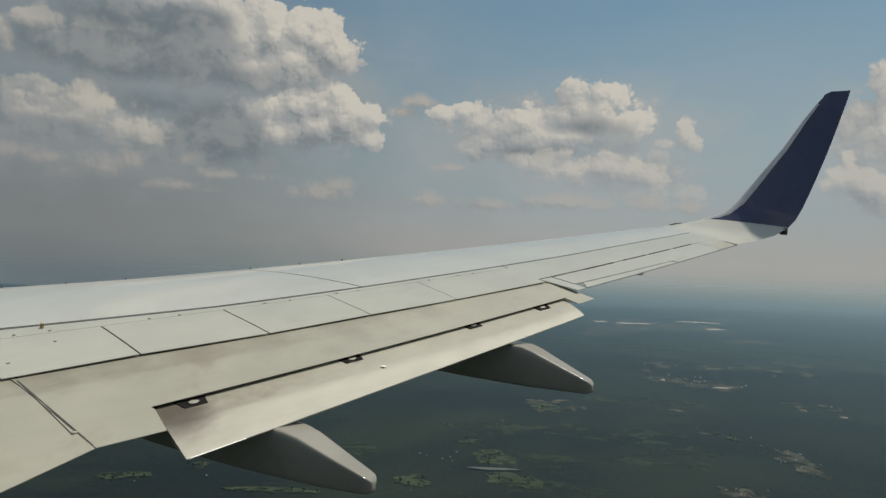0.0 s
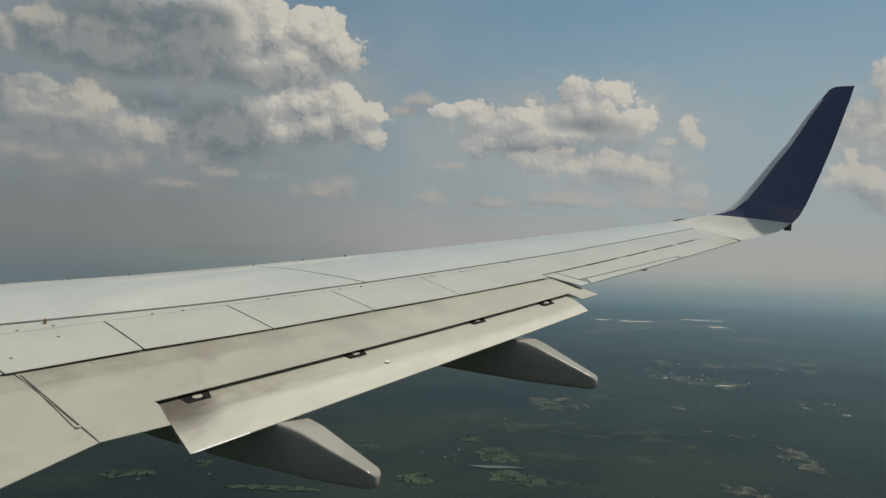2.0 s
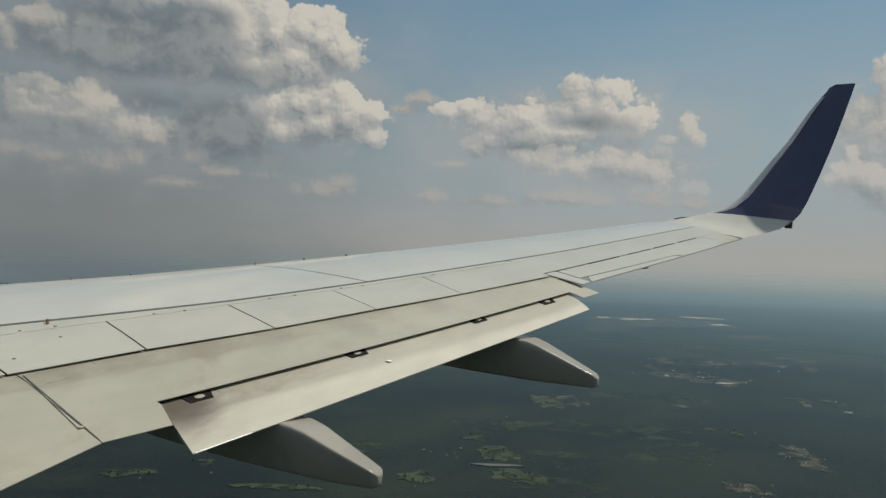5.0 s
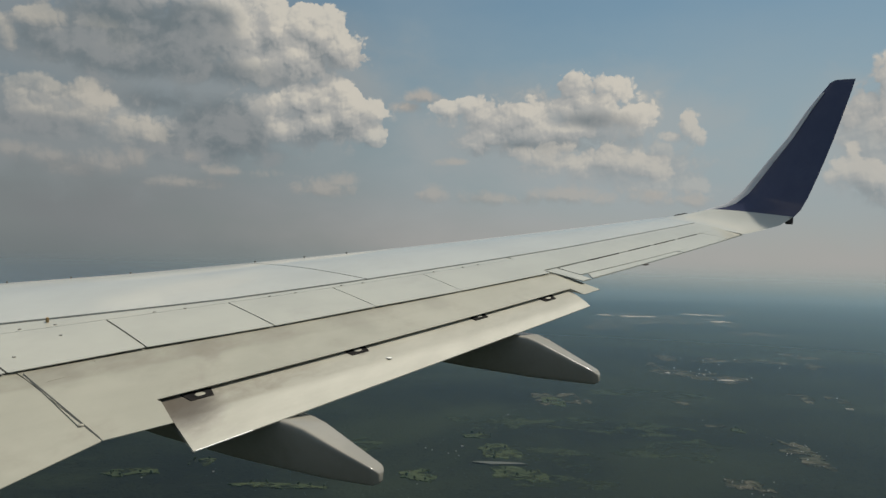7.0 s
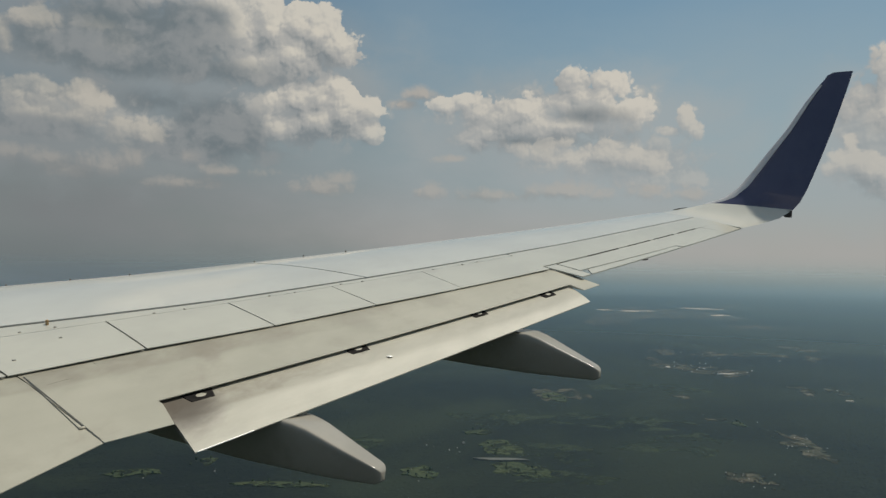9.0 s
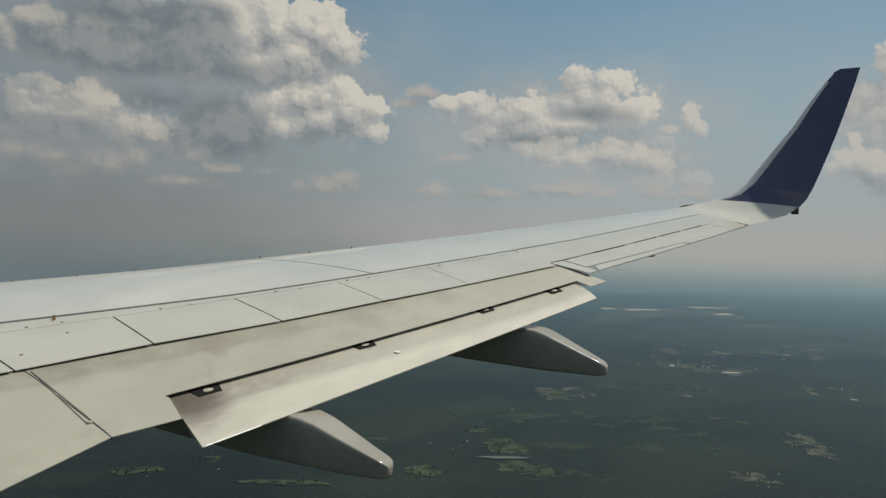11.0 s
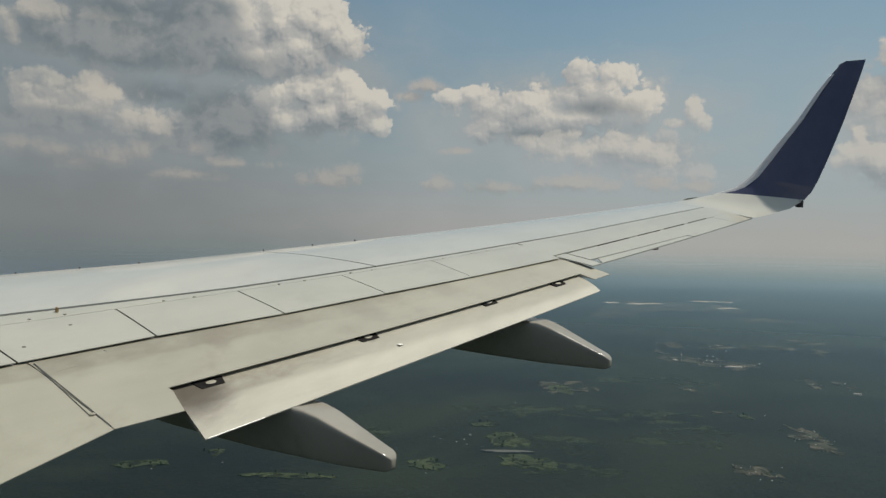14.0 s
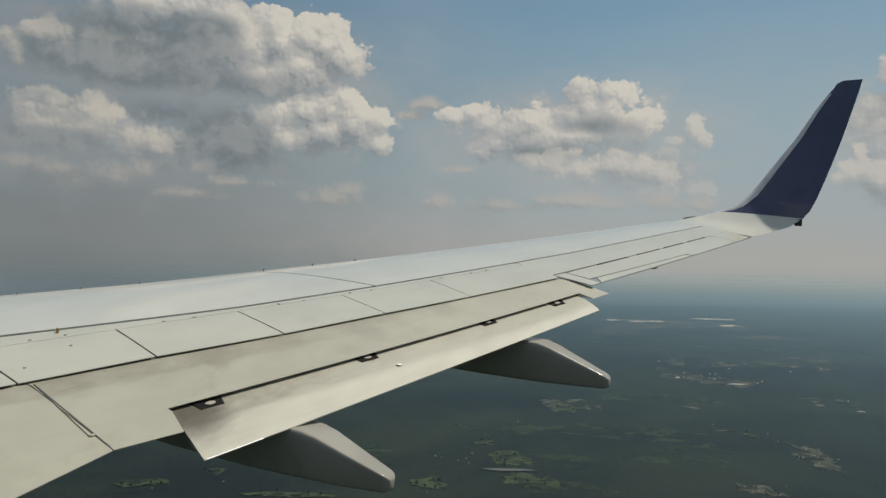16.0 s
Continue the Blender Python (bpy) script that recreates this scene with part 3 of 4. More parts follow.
# ---- flap track fairings: canoe bodies under the flaps ----
def fairing(s, tail, z_top, z_keel, width=0.245):
    """A canoe body of boxy rounded sections, tapering to a rounded tail."""
    stations = [(i / 26, 1.0) for i in range(26)] + [(1 - 0.018 * (1 - x), math.sqrt(1 - x * x)) for x in (0.0, 0.4, 0.7, 0.88, 0.97)]
    rings = []
    for t, shrink in stations:                      # 0 front, 1 tail
        a = tail - 3.4 * (1 - t)
        w = width * (min(1, (t / 0.35)) ** 0.6 * (1 if t < 0.55 else 1 - 0.70 * ((t - 0.55) / 0.45) ** 1.3) if t else 0.02)
        hi, lo = z_top(a), z_keel(a)
        mid, half = (hi + lo) / 2, max((hi - lo) / 2, 0.02)
        w, half = w * (0.15 + 0.85 * shrink), half * (0.35 + 0.65 * shrink)
        r = []
        for k in range(48):
            th = 2 * math.pi * (k + 0.5) / 48
            cx, cz = math.cos(th), math.sin(th)
            px, pz = math.copysign(abs(cx) ** 0.17, cx), math.copysign(abs(cz) ** 0.17, cz)
            taper = 1.0 if pz > 0 else 1.0 - 0.30 * -pz
            r.append(Vector((s + w * px * taper, -a, mid + half * pz)))
        rings.append(r)
    return ring_loft(bmesh.new(), rings)


def line(*knots):
    xs, ys = zip(*knots)
    return lambda a: float(np.interp(a, xs, ys))


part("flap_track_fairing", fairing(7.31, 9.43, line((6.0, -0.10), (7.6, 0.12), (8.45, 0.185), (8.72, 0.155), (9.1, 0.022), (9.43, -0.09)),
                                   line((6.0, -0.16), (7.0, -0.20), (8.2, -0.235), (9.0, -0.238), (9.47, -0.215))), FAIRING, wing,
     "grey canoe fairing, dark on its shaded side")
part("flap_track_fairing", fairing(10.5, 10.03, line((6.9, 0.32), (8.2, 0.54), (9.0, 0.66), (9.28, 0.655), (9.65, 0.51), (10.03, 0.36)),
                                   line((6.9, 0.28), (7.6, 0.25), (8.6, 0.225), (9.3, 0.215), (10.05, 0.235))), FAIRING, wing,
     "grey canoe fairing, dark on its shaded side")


# ---- wing tip and winglet ----
def foil(p_le, p_te, up, t, n=14):
    """A closed section between two points, thickness t of the chord along up."""
    c = p_te - p_le
    us = [0.5 - 0.5 * math.cos(math.pi * i / n) for i in range(n + 1)]
    L = c.length
    ring = [p_le + c * u + up * (thick(u) / 0.06 * t / 2 * L) for u in us]
    ring += [p_le + c * u - up * (thick(u) / 0.06 * t / 2 * L) for u in us[-2:0:-1]]
    return ring


# span, leading edge aft and height, trailing edge aft and height
TIP = [(16.48, 8.57, 2.04, 10.25, 1.93), (16.75, 8.76, 2.10, 10.45, 2.00), (17.0, 9.10, 2.20, 10.72, 2.12), (17.16, 9.48, 2.31, 10.90, 2.27)]
FIN = [(17.16, 9.46, 2.31, 10.90, 2.27), (17.24, 9.79, 2.44, 10.99, 2.40), (17.32, 10.0, 2.63, 11.07, 2.60), (17.42, 10.19, 2.92, 11.155, 2.88),
       (17.50, 10.38, 3.22, 11.25, 3.20), (17.60, 10.645, 3.62, 11.36, 3.60), (17.72, 10.90, 4.10, 11.48, 4.10), (17.80, 11.085, 4.40, 11.56, 4.45),
       (17.835, 11.17, 4.52, 11.58, 4.56), (17.845, 11.205, 4.585, 11.592, 4.62), (17.85, 11.29, 4.635, 11.60, 4.655)]


def tip_rings(table, t0, t1):
    pts = [(Vector((s, -a, z)), Vector((s, -b, y))) for s, a, z, b, y in table]
    rings = []
    for i, (le, te) in enumerate(pts):
        lo, hi = pts[max(i - 1, 0)], pts[min(i + 1, len(pts) - 1)]
        along = ((hi[0] + hi[1]) - (lo[0] + lo[1])).normalized()
        up = (te - le).cross(along).normalized()
        if up.z < 0 or (up.z < 0.5 and up.x > 0):
            up = -up
        f = i / (len(pts) - 1)
        rings.append(foil(le, te, up, t0 + (t1 - t0) * f))
    return rings


part("wing_tip", ring_loft(bmesh.new(), tip_rings(TIP, 0.09, 0.07)), SKIN, wing)
winglet = part("winglet", ring_loft(bmesh.new(), tip_rings(FIN, 0.07, 0.055)), NAVY, wing, "tall navy blue winglet with a bare metal edge")
# bare metal strip round the winglet's leading edge
strip = []
for s, a, z, b, y in FIN[:-3]:
    le, te = Vector((s, -a, z)), Vector((s, -b, y))
    c = (te - le)
    side = Vector((-1, 0, 0.25)).normalized()
    w = 0.125
    strip.append([le - c * 0.012 + side * 0.002, le + c * 0.02 + side * 0.026, le + c * (w * 0.5) + side * 0.034, le + c * w + side * 0.036,
                  le + c * w + side * 0.02, le + c * 0.02 - side * 0.02])
part("leading_edge_strip", ring_loft(bmesh.new(), strip), NOSE, winglet, "bare grey metal edge strip")
bm = bmesh.new()
depths = (0.008, 0.018, 0.045, 0.105, 0.115)
slab(bm, [[Vector((x, -a, z)) for a, z in ((10.48, 2.225), (10.62, 2.235), (10.74, 2.245), (10.79, 2.25), (10.89, 2.262))] for x in (17.13, 17.16, 17.19)],
     lambda i, j: depths[j])
part("tail_light", bm, TAIL, wing, "dark rear position light housing")
bm = bmesh.new()
made = bmesh.ops.create_uvsphere(bm, u_segments=14, v_segments=8, radius=1.0)["verts"]
for v in made:
    v.co = Vector((v.co.x * 0.12, v.co.y * 0.06, v.co.z * 0.018)) + Vector((16.98, -9.12, 2.205)) + Vector((0, -0.9, 0.25)) * v.co.x * 0.12
part("nav_light_lens", bm, BLACK, wing, "dark forward position light lens")

# small vortex fins near the leading edge
for s in (6.98, 7.58, 8.16, 8.74, 10.1, 10.7, 11.25):
    bm = bmesh.new()
    seen_verts.clear()
    lump(bm, spot(s, 0.10, 0.006), Vector((0.3, 0.95, 0)).normalized(), Vector((-0.95, 0.3, 0)).normalized(), Vector((0, 0, 1)), (0.016, 0.005, 0.010))
    part("vortex_fin", bm, SEAL, wing)
# aileron hinge arm under the trailing edge
bm = bmesh.new()
seen_verts.clear()
lump(bm, Vector((13.6, -(trail(13.6) - 0.02), rise(13.6) - 0.138)), Vector((1, -0.24, 0.12)).normalized(), Vector((0.24, 1, 0)).normalized(), Vector((0, 0, 1)), (0.055, 0.03, 0.008))
part("hinge_arm", bm, TAIL, ail, "dark hinge arm under the trailing edge")
# latches along the spoilers' hinge line
for s, u in ((6.476, 0.624), (6.62, 0.692), (6.07, 0.767), (6.756, 0.624), (7.6, 0.629), (7.88, 0.633), (8.77, 0.632), (9.05, 0.636), (9.63, 0.631), (9.89, 0.636),
             (10.9, 0.634), (11.35, 0.634), (11.6, 0.634)):
    bm = bmesh.new()
    seen_verts.clear()
    lump(bm, spot(s, u, 0.004), Vector((0.95, -0.3, 0.1)).normalized(), Vector((0.3, 0.95, 0.1)).normalized(), Vector((0, 0, 1)), (0.014, 0.008, 0.005))
    part("hinge_latch", bm, LATCH, wing)
bm = bmesh.new()
seen_verts.clear()
lump(bm, spot(6.754, 0.600, 0.018), Vector((0.95, -0.3, 0.1)).normalized(), Vector((0.3, 0.95, 0.1)).normalized(), Vector((0, 0, 1)), (0.012, 0.018, 0.026))
part("ochre_fitting", bm, RUST, wing, "small ochre fitting with worn paint")


# ---- the land below ----
GROUND_Z = -225.0


def ground_material(name, a, b, c, scale, bump, gaps=None):
    mat = bpy.data.materials.new(name)
    mat.use_nodes = True
    n = Nodes(mat.node_tree)
    at = n.put("ShaderNodeTexCoord", out=3)
    big = n.noise(at, scale, 6.0, 0.6, 0.8)
    tuft = n.noise(at, 0.06, 6.0, 0.7)
    col = n.mix(n.step(big, 0.35, 0.68), a, b)
    col = n.mix(n.m("MULTIPLY", n.step(tuft, 0.45, 0.75), 0.7), col, c)
    bsdf = mat.node_tree.nodes.new("ShaderNodeBsdfPrincipled")
    n.link(bsdf.inputs["Base Color"], col)
    bsdf.inputs["Roughness"].default_value = 0.95
    if gaps:                                          # broken cover: the woods show through between the tufts
        n.link(bsdf.inputs["Alpha"], n.step(n.noise(at, gaps[0], 6.0, 0.65, 0.5), gaps[1] - 0.07, gaps[1] + 0.07))
    bsdf.inputs["Specular IOR Level"].default_value = 0.1
    if bump:
        crown = n.put("ShaderNodeTexVoronoi", {"Vector": at, "Scale": 0.22, "Randomness": 1.0}, voronoi_dimensions="2D")
        h = n.m("ADD", n.m("MULTIPLY", crown, -0.6), n.m("MULTIPLY", tuft, 1.6))
        n.link(bsdf.inputs["Normal"], n.put("ShaderNodeBump", {"Strength": bump, "Distance": 4.0, "Height": h}))
    n.link(mat.node_tree.nodes.new("ShaderNodeOutputMaterial").inputs[0], bsdf.outputs[0])
    return mat


# forest tones; the broad dark patches imitate cloud shadow
FOREST = ground_material("forest_canopy", (0.0070, 0.0110, 0.0102), (0.0195, 0.0268, 0.0170), (0.0150, 0.0214, 0.0142), 0.0022, 0.0)
MEADOW = ground_material("meadow_grass", (0.032, 0.044, 0.022), (0.050, 0.062, 0.030), (0.024, 0.034, 0.018), 0.02, 0.3, (0.05, 0.46))
SCRUB = ground_material("scrub_grass", (0.020, 0.029, 0.017), (0.029, 0.039, 0.021), (0.018, 0.026, 0.016), 0.02, 0.4, (0.02, 0.50))
BARE = ground_material("bare_sandy_soil", (0.34, 0.315, 0.27), (0.46, 0.43, 0.38), (0.18, 0.165, 0.135), 0.02, 0.2)
DRY = ground_material("dry_open_land", (0.040, 0.044, 0.030), (0.096, 0.088, 0.066), (0.024, 0.031, 0.020), 0.02, 0.3, (0.03, 0.50))
BRICKS = material("dull_red_brick", (0.16, 0.09, 0.065), (0.22, 0.12, 0.09), rough=0.85, scale=2, fine=10)
POND = material("pond_water", (0.082, 0.086, 0.074), (0.10, 0.104, 0.09), rough=0.6, scale=0.05, fine=0.3, gloss=0.15)
WALLS = material("house_white_siding", (0.38, 0.37, 0.34), (0.55, 0.54, 0.50), rough=0.7, scale=0.6, fine=4)
ROOFS = material("house_pale_roof", (0.16, 0.15, 0.14), (0.34, 0.33, 0.31), rough=0.7, scale=0.8, fine=5)

bm = bmesh.new()
bm.faces.new([bm.verts.new((90000 * math.cos(HEADING + k), 90000 * math.sin(HEADING + k), GROUND_Z)) for k in (math.pi / 3, math.pi, -math.pi / 3)])
ground = part("ground", bm, FOREST, None, smooth=False)
tagged(ground, "dark green wooded plain seen from the air", "ground", kind="structure")


def patch(name, mat, cx, cy, rx, ry, turn=0.0, rough=0.3, lift=0.3, label="", category="", seed=1):
    """A clearing with an uneven outline, lying on the ground."""
    rnd = random.Random(seed)
    ph = [rnd.uniform(0, 6.28) for _ in range(4)]
    bm = bmesh.new()
    ring = []
    for k in range(90):
        th = 2 * math.pi * k / 90
        f = 1 + rough * sum(math.sin((i + 2) * th + ph[i]) / (i + 1.3) for i in range(4)) * 0.6 + rough * 0.8 * noise.noise(Vector((math.cos(th) * 2.3 + seed, math.sin(th) * 2.3, seed * 0.7))) + rough * 0.5 * noise.noise(Vector((math.cos(th) * 7 + seed, math.sin(th) * 7, seed * 1.7)))
        x, y = rx * f * math.cos(th), ry * f * math.sin(th)
        ring.append((cx + x * math.cos(turn) - y * math.sin(turn), cy + x * math.sin(turn) + y * math.cos(turn)))
    vt = [bm.verts.new((x, y, GROUND_Z + lift)) for x, y in ring]
    vb = [bm.verts.new((cx + (x - cx) * 1.03, cy + (y - cy) * 1.03, GROUND_Z)) for x, y in ring]
    mid = bm.verts.new((cx, cy, GROUND_Z + lift))
    for k in range(90):
        bm.faces.new((mid, vt[k], vt[(k + 1) % 90]))
        bm.faces.new((vt[k], vb[k], vb[(k + 1) % 90], vt[(k + 1) % 90]))
    return tagged(part(name, bm, mat, None), label, category, kind="structure")


# centre east and north, half width across the window's view, half depth along it
MEADOWS = [(931, 428, 24, 36), (846, 364, 28, 31), (781, 447, 18, 25), (1239, 219, 7, 17), (692, 661, 11, 18), (620, 685, 25, 16), (665, 534, 40, 10),
        (1308, 514, 18, 39), (991, 488, 15, 14)]
SCRUBS = [(947, 357, 53, 52), (1161, 368, 80, 66), (1089, 495, 71, 45), (1069, 253, 65, 59), (1490, 417, 91, 46), (847, 305, 42, 32), (855, 574, 27,
        36)]
BARES = [(3485, 1182, 22, 36), (3518, 1047, 60, 32), (3864, 886, 62, 36), (3481, 717, 42, 28), (5937, 1596, 62, 70), (1753, 339, 17, 5), (1540, 104, 4, 5), (1789, 461, 3, 8)]
FIELDS = [(3477, 996, 233, 254), (3358, 767, 133, 162), (4158, 802, 65, 145), (2984, 491, 74, 98), (2903, 966, 79, 131), (1819, 460, 34, 106), (1786,
        403, 24, 82), (1778, 344, 47, 53), (2074, 547, 28, 51), (2098, 441, 44, 50), (2153, 350, 51, 51), (2338, 284, 30, 73), (2136, 230, 22, 48),
        (1428, 344, 11, 24), (1623, 125, 19, 34), (1165, 139, 15, 43), (1119, 113, 19, 36), (943, 157, 16, 22), (924, 130, 8, 18), (1260, 251, 13,
        13), (1332, 519, 35, 63), (1619, 183, 13, 49)]
HOUSES = [(923, 472), (891, 504), (888, 493), (746, 428), (883, 469), (898, 467), (880, 454), (1285, 276), (1213, 177), (1262, 198), (1542, 105),
        (1647, 133), (1183, 140), (1149, 127), (1107, 115), (1136, 109), (949, 159), (936, 151), (929, 130), (909, 131), (1764, 350), (1766, 321),
        (1840, 388), (1795, 463), (1879, 472), (2365, 290), (2146, 233), (1424, 339), (610, 660), (667, 621), (784, 460), (1141, 563), (1149, 519)]

ACROSS = HEADING - math.pi / 2
for k, (x, y, hw, hd) in enumerate(MEADOWS):
    patch("meadow", MEADOW, x, y, hw, hd, ACROSS, lift=1.0 + 0.03 * k, label="pale green meadow clearing in the dark woods", category="meadow", seed=10 + k)
for k, (x, y, hw, hd) in enumerate(SCRUBS):
    patch("scrub_clearing", SCRUB, x, y, hw, hd, ACROSS, rough=0.5, lift=0.10 + 0.03 * k, label="dull green overgrown clearing in the woods", category="clearing", seed=40 + k)
for k, (x, y, hw, hd) in enumerate(FIELDS):
    patch("dry_field", DRY, x, y, hw, hd, ACROSS, rough=0.6, lift=0.50 + 0.03 * k, label="brownish dry open land among woods", category="field", seed=70 + k)
for k, (x, y, hw, hd) in enumerate(BARES):
    patch("bare_ground", BARE, x, y, hw, hd, ACROSS, rough=0.6, lift=1.5 + 0.03 * k, label="pale bare sandy strip of land", category="bare ground", seed=90 + k)
patch("pond", POND, 873, 400, 23, 6, ACROSS, lift=2.0, label="long narrow grey farm pond beside a meadow", category="pond", seed=4)


# ---- houses: siding, gable roof, door and windows, chimney ----
def build_house():
    house = new("house")
    bm = bmesh.new()
    w, d, h, r = 2.6, 1.8, 1.9, 1.2
    vs = [bm.verts.new(p) for p in ((-w, -d, 0), (w, -d, 0), (w, d, 0), (-w, d, 0), (-w, -d, h), (w, -d, h), (w, d, h), (-w, d, h), (-w, 0, h + r), (w, 0, h + r))]
    for f in ((0, 1, 5, 4), (1, 2, 6, 9, 5), (2, 3, 7, 6), (3, 0, 4, 8, 7), (0, 3, 2, 1)):
        bm.faces.new([vs[i] for i in f])
    part("wall", bm, WALLS, house, smooth=False)
    bm = bmesh.new()
    for sgn in (-1, 1):
        slab(bm, [[Vector((x, 0, h + r + 0.12)), Vector((x, sgn * (d + 0.3), h - 0.1))] for x in (-w - 0.25, w + 0.25)], lambda i, j: 0.12)
    roof = part("roof", bm, ROOFS, house, smooth=False)
    bm = bmesh.new()
    slab(bm, [[Vector((x, y, h + r + 0.5)) for y in (0.3, 0.7)] for x in (1.0, 1.4)], lambda i, j: 1.2)
    part("chimney", bm, BRICKS, roof, smooth=False)
    for x in (-1.6, 1.4):
        bm = bmesh.new()
        slab(bm, [[Vector((x + a, -d - 0.03, 1.4)), Vector((x + a, -d + 0.05, 1.4))] for a in (0, 0.6)], lambda i, j: 0.8)
        part("window", bm, BLACK, house, smooth=False)
    bm = bmesh.new()
    slab(bm, [[Vector((a, -d - 0.03, 1.45)), Vector((a, -d + 0.05, 1.45))] for a in (-0.3, 0.25)], lambda i, j: 1.45)
    part("door", bm, BRICKS, house, smooth=False)
    return tagged(house, "small pale house with a light gable roof", "house", "houses in the woods")


rnd = random.Random(5)
first = build_house()
first.matrix_world = pose(HOUSES[0][0], HOUSES[0][1], GROUND_Z + 1.0, 0, 0, 40) @ Matrix.Scale(0.6, 4)
spots = HOUSES[1:] + [(rnd.gauss(1800, 45), rnd.gauss(420, 50)) for _ in range(16)] + [(rnd.gauss(2100, 60), rnd.gauss(430, 60)) for _ in range(8)] \
    + [(rnd.gauss(1140, 30), rnd.gauss(125, 14)) for _ in range(10)] + [(rnd.gauss(935, 16), rnd.gauss(145, 14)) for _ in range(6)]
for x, y in spots:
    big = rnd.uniform(0.28, 0.52) * (1.5 if x > 1500 else 1.0)
    copy_thing(first, pose(x, y, GROUND_Z + (0.8 if x > 1600 else 1.0), 0, 0, rnd.uniform(0, 180)) @ Matrix.Scale(big, 4))


# ---- single trees round the meadows ----
LEAF = ground_material("tree_foliage", (0.030, 0.043, 0.022), (0.038, 0.055, 0.026), (0.052, 0.070, 0.032), 0.3, 0.6)
BARK = material("tree_bark", (0.06, 0.05, 0.04), (0.09, 0.075, 0.06), rough=0.9, scale=2, fine=10)


def build_tree():
    tree = new("tree")
    bm = bmesh.new()
    ring_loft(bm, [[Vector((r * math.cos(k), r * math.sin(k), z)) for k in (0, 1.05, 2.1, 3.15, 4.2, 5.25)] for z, r in ((0, 0.32), (1.2, 0.22), (2.6, 0.14), (4.2, 0.05))])
    for a in (0.3, 2.2, 4.4):
        tip = Vector((math.cos(a) * 1.1, math.sin(a) * 1.1, 3.1))
        ring_loft(bm, [[Vector((0.09 * math.cos(k), 0.09 * math.sin(k), 1.7)) for k in (0, 2.1, 4.2)], [tip + Vector((0.03 * math.cos(k), 0.03 * math.sin(k), 0)) for k in (0, 2.1, 4.2)]])
    part("trunk", bm, BARK, tree)
    bm = bmesh.new()
    r2 = random.Random(8)
    for _ in range(20):
        a, z = r2.uniform(0, 6.28), r2.uniform(1.7, 5.0)
        reach = 1.6 * math.sqrt(max(0.05, 1 - ((z - 3.1) / 2.2) ** 2)) * r2.uniform(0.5, 1.0)
        mid = Vector((math.cos(a) * reach, math.sin(a) * reach, z))
        made = bmesh.ops.create_icosphere(bm, subdivisions=1, radius=r2.uniform(0.5, 0.85))["verts"]
        for v in made:
            v.co = v.co * r2.uniform(0.8, 1.2) + mid
    part("crown", bm, LEAF, tree, smooth=False)
    return tagged(tree, "dark green broadleaf tree at a meadow edge", "tree", "trees round the meadows")


tree = build_tree()
tree.matrix_world = pose(885, 412, GROUND_Z + 1.0)
for _ in range(48):
    x, y, hw, hd = rnd.choice(MEADOWS)
    a, f = rnd.uniform(0, 6.28), rnd.uniform(0.35, 1.2)
    copy_thing(tree, pose(x + hw * f * math.cos(a) * math.cos(ACROSS) - hd * f * math.sin(a) * math.sin(ACROSS),
                          y + hw * f * math.cos(a) * math.sin(ACROSS) + hd * f * math.sin(a) * math.cos(ACROSS), GROUND_Z + 1.0, 0, 0, rnd.uniform(0, 360))
               @ Matrix.Scale(rnd.uniform(0.45, 0.85), 4))


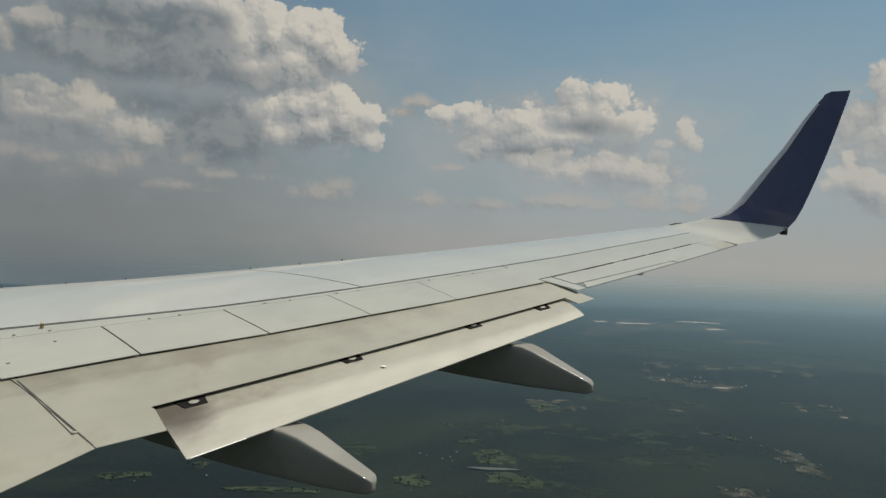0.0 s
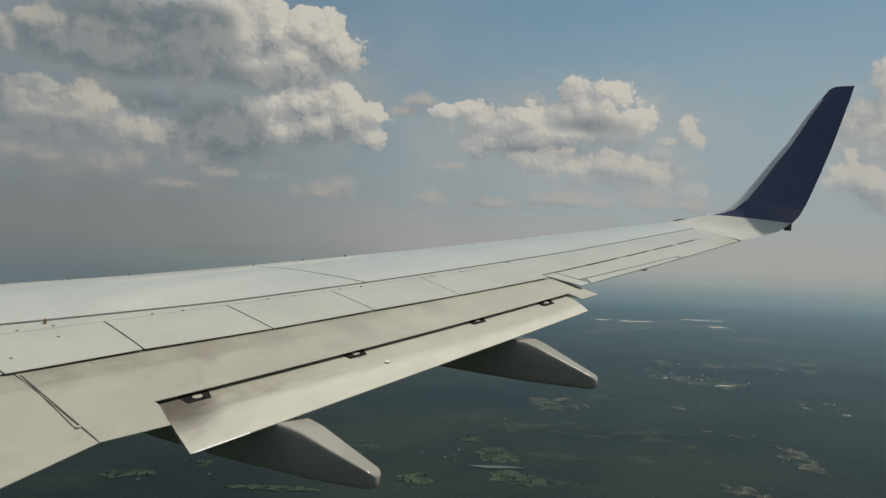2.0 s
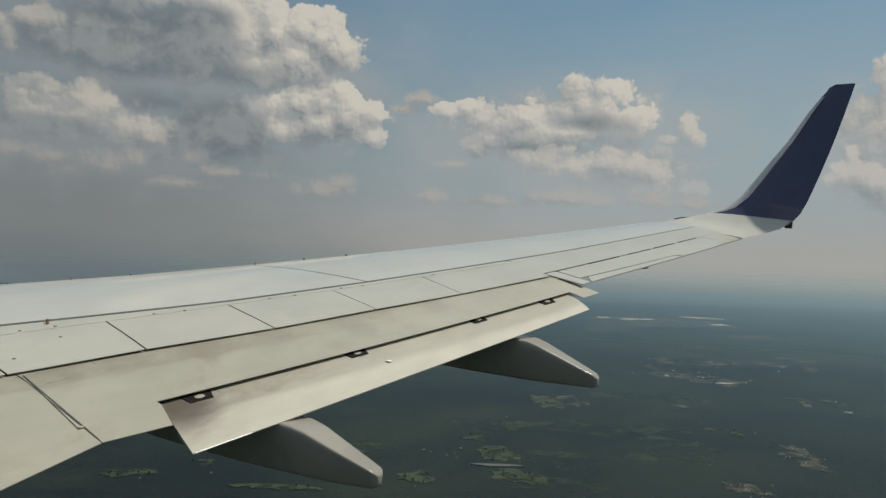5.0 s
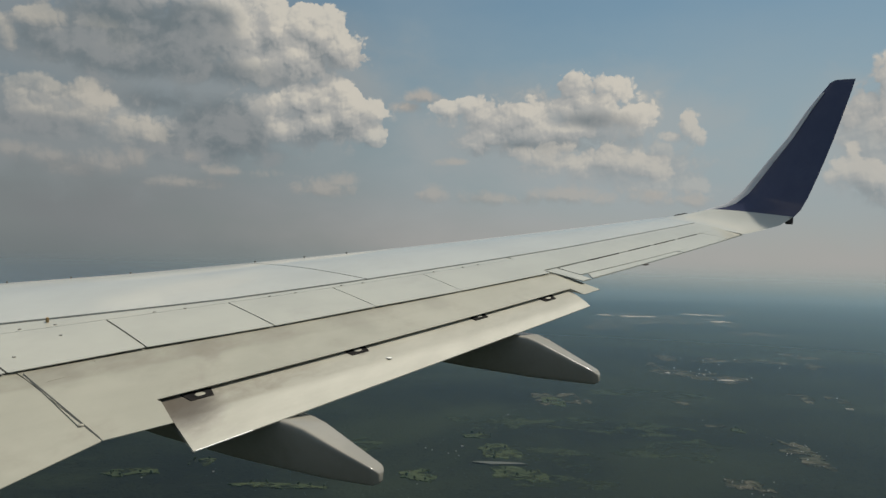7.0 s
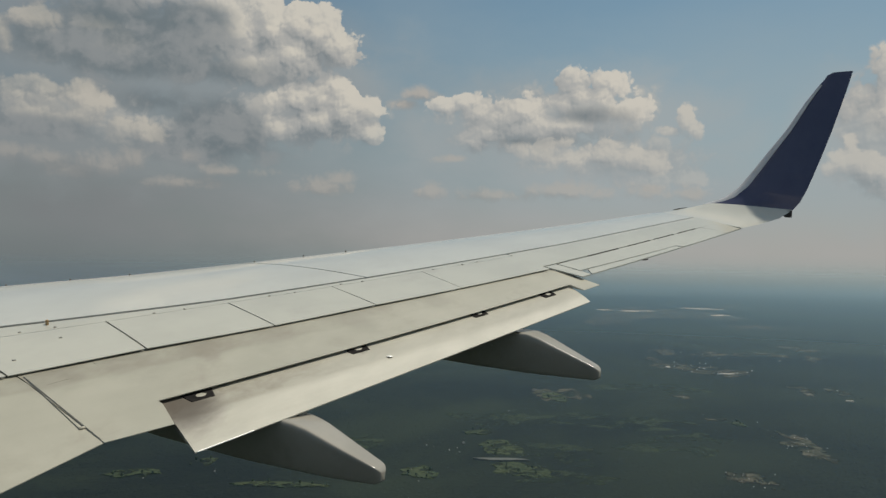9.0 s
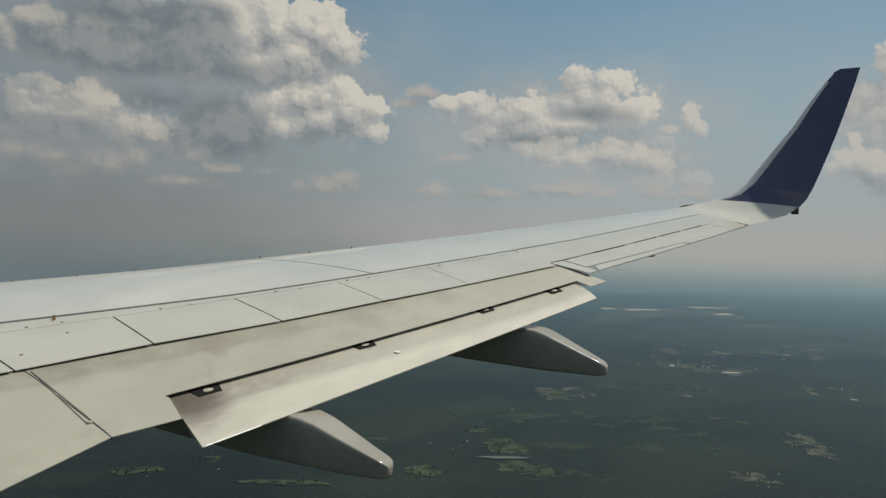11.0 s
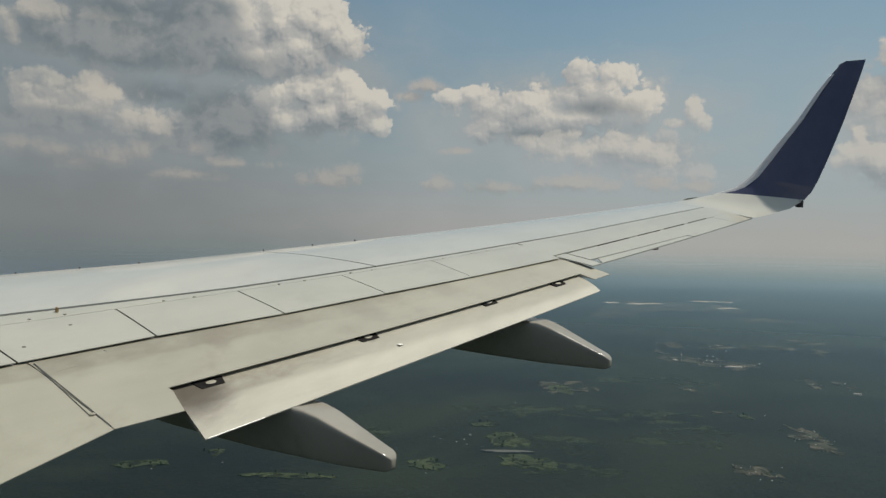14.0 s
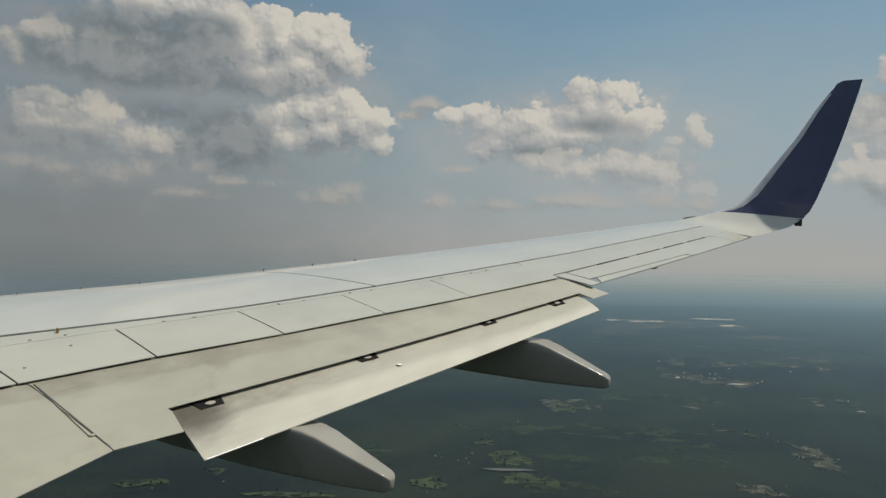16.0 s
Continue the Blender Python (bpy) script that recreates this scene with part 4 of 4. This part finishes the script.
# ---- the woods: a closed canopy of crowns where the land comes nearest ----
def build_woods(count=110000):
    g = np.random.default_rng(3)
    r = 640.0 + 4200.0 * g.uniform(0, 1, count) ** 3.2
    th = HEADING + g.uniform(-0.56, 0.56, count)
    x, y = r * np.cos(th), r * np.sin(th)
    keep = np.ones(count, bool)
    ca, sa = math.cos(ACROSS), math.sin(ACROSS)
    for cx, cy, hw, hd in MEADOWS + BARES + [(873, 400, 23, 6)]:
        u, v = (x - cx) * ca + (y - cy) * sa, -(x - cx) * sa + (y - cy) * ca
        keep &= (u / hw) ** 2 + (v / hd) ** 2 > g.uniform(0.75, 1.3, count)
    for cx, cy, hw, hd in SCRUBS + FIELDS:
        u, v = (x - cx) * ca + (y - cy) * sa, -(x - cx) * sa + (y - cy) * ca
        keep &= ((u / hw) ** 2 + (v / hd) ** 2 > g.uniform(0.6, 1.2, count)) | (g.uniform(0, 1, count) < 0.7)
    x, y = x[keep], y[keep]
    k = len(x)
    ring = [(math.cos(a), math.sin(a), -0.2) for a in (0, 1.05, 2.1, 3.15, 4.2, 5.25)]
    base = np.array(ring + [(0.6 * c, 0.6 * s, 0.7) for c, s, _ in ring] + [(0, 0, 1.0)])
    tris = np.array([t for i in range(6) for t in ((i, (i + 1) % 6, 6 + i), (6 + i, (i + 1) % 6, 6 + (i + 1) % 6), (6 + i, 6 + (i + 1) % 6, 12))])
    size = g.uniform(1.2, 2.8, k)
    verts = base[None] * (1 + g.uniform(-0.25, 0.25, (k, len(base), 1))) * size[:, None, None] * np.array([1, 1, 0.07])
    verts += np.stack([x, y, GROUND_Z + size * 0.03 + g.uniform(0, 0.2, k)], -1)[:, None]
    faces = (tris[None] + (np.arange(k) * len(base))[:, None, None]).reshape(-1, 3)
    me = bpy.data.meshes.new("woods")
    me.from_pydata(verts.reshape(-1, 3), [], faces)
    mat = bpy.data.materials.new("woods_foliage")
    mat.use_nodes = True
    n = Nodes(mat.node_tree)
    own = n.put("ShaderNodeNewGeometry", out=8)
    at = n.put("ShaderNodeTexCoord", out=3)
    big = n.noise(at, 0.0022, 6.0, 0.6, 0.8)
    col = n.mix(own, (0.0070, 0.0105, 0.0103), (0.0092, 0.0134, 0.0118))
    # broad mottling over the crowns, painted like cloud shadow
    col = n.mix(n.m("MULTIPLY", n.step(big, 0.42, 0.68), 0.85), col, (0.0215, 0.0294, 0.0178))
    bsdf = mat.node_tree.nodes.new("ShaderNodeBsdfPrincipled")
    n.link(bsdf.inputs["Base Color"], col)
    bsdf.inputs["Roughness"].default_value, bsdf.inputs["Specular IOR Level"].default_value = 0.9, 0.1
    n.link(mat.node_tree.nodes.new("ShaderNodeOutputMaterial").inputs[0], bsdf.outputs[0])
    me.materials.append(mat)
    me.shade_smooth()
    tagged(new("woods", me), "dense dark green broadleaf forest canopy", "forest", kind="stuff")


build_woods()

# ---- added see-through wall between wing and far land, haze painted by height ----
def haze_shell(radius=640.0):
    mat = bpy.data.materials.new("painted_haze")
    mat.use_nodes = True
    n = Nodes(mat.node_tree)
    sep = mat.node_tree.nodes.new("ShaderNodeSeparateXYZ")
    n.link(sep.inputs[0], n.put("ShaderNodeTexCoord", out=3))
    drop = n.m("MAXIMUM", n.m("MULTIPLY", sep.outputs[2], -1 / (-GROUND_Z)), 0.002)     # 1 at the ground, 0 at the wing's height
    length = n.m("POWER", n.m("DIVIDE", radius / 4500.0, drop), 1.4)                   # length of hazy air it stands for on a line through here
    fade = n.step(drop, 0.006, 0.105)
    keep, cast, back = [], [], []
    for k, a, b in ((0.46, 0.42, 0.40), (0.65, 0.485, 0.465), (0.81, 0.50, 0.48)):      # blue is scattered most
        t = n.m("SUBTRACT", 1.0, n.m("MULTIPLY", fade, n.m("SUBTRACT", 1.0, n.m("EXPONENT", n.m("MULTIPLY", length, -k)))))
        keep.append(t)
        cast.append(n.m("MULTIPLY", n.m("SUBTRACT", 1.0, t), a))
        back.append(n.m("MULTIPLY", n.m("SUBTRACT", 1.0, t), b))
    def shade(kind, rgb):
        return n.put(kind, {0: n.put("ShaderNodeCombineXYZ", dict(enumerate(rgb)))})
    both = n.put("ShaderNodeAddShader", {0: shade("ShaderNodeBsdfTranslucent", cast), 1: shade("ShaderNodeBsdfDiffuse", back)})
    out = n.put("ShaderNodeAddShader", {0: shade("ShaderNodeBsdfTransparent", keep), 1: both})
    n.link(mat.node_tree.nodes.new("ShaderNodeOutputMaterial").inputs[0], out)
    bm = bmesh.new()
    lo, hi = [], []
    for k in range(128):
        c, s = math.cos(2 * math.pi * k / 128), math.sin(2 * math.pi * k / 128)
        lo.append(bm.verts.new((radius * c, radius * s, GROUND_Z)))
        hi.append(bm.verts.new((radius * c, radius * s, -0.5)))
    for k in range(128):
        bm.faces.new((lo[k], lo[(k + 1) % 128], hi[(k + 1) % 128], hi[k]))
    ob = part("haze_shell", bm, mat, None)
    tagged(ob, "see-through wall painted as blue-grey summer haze over the land", "haze", kind="stuff")


haze_shell()
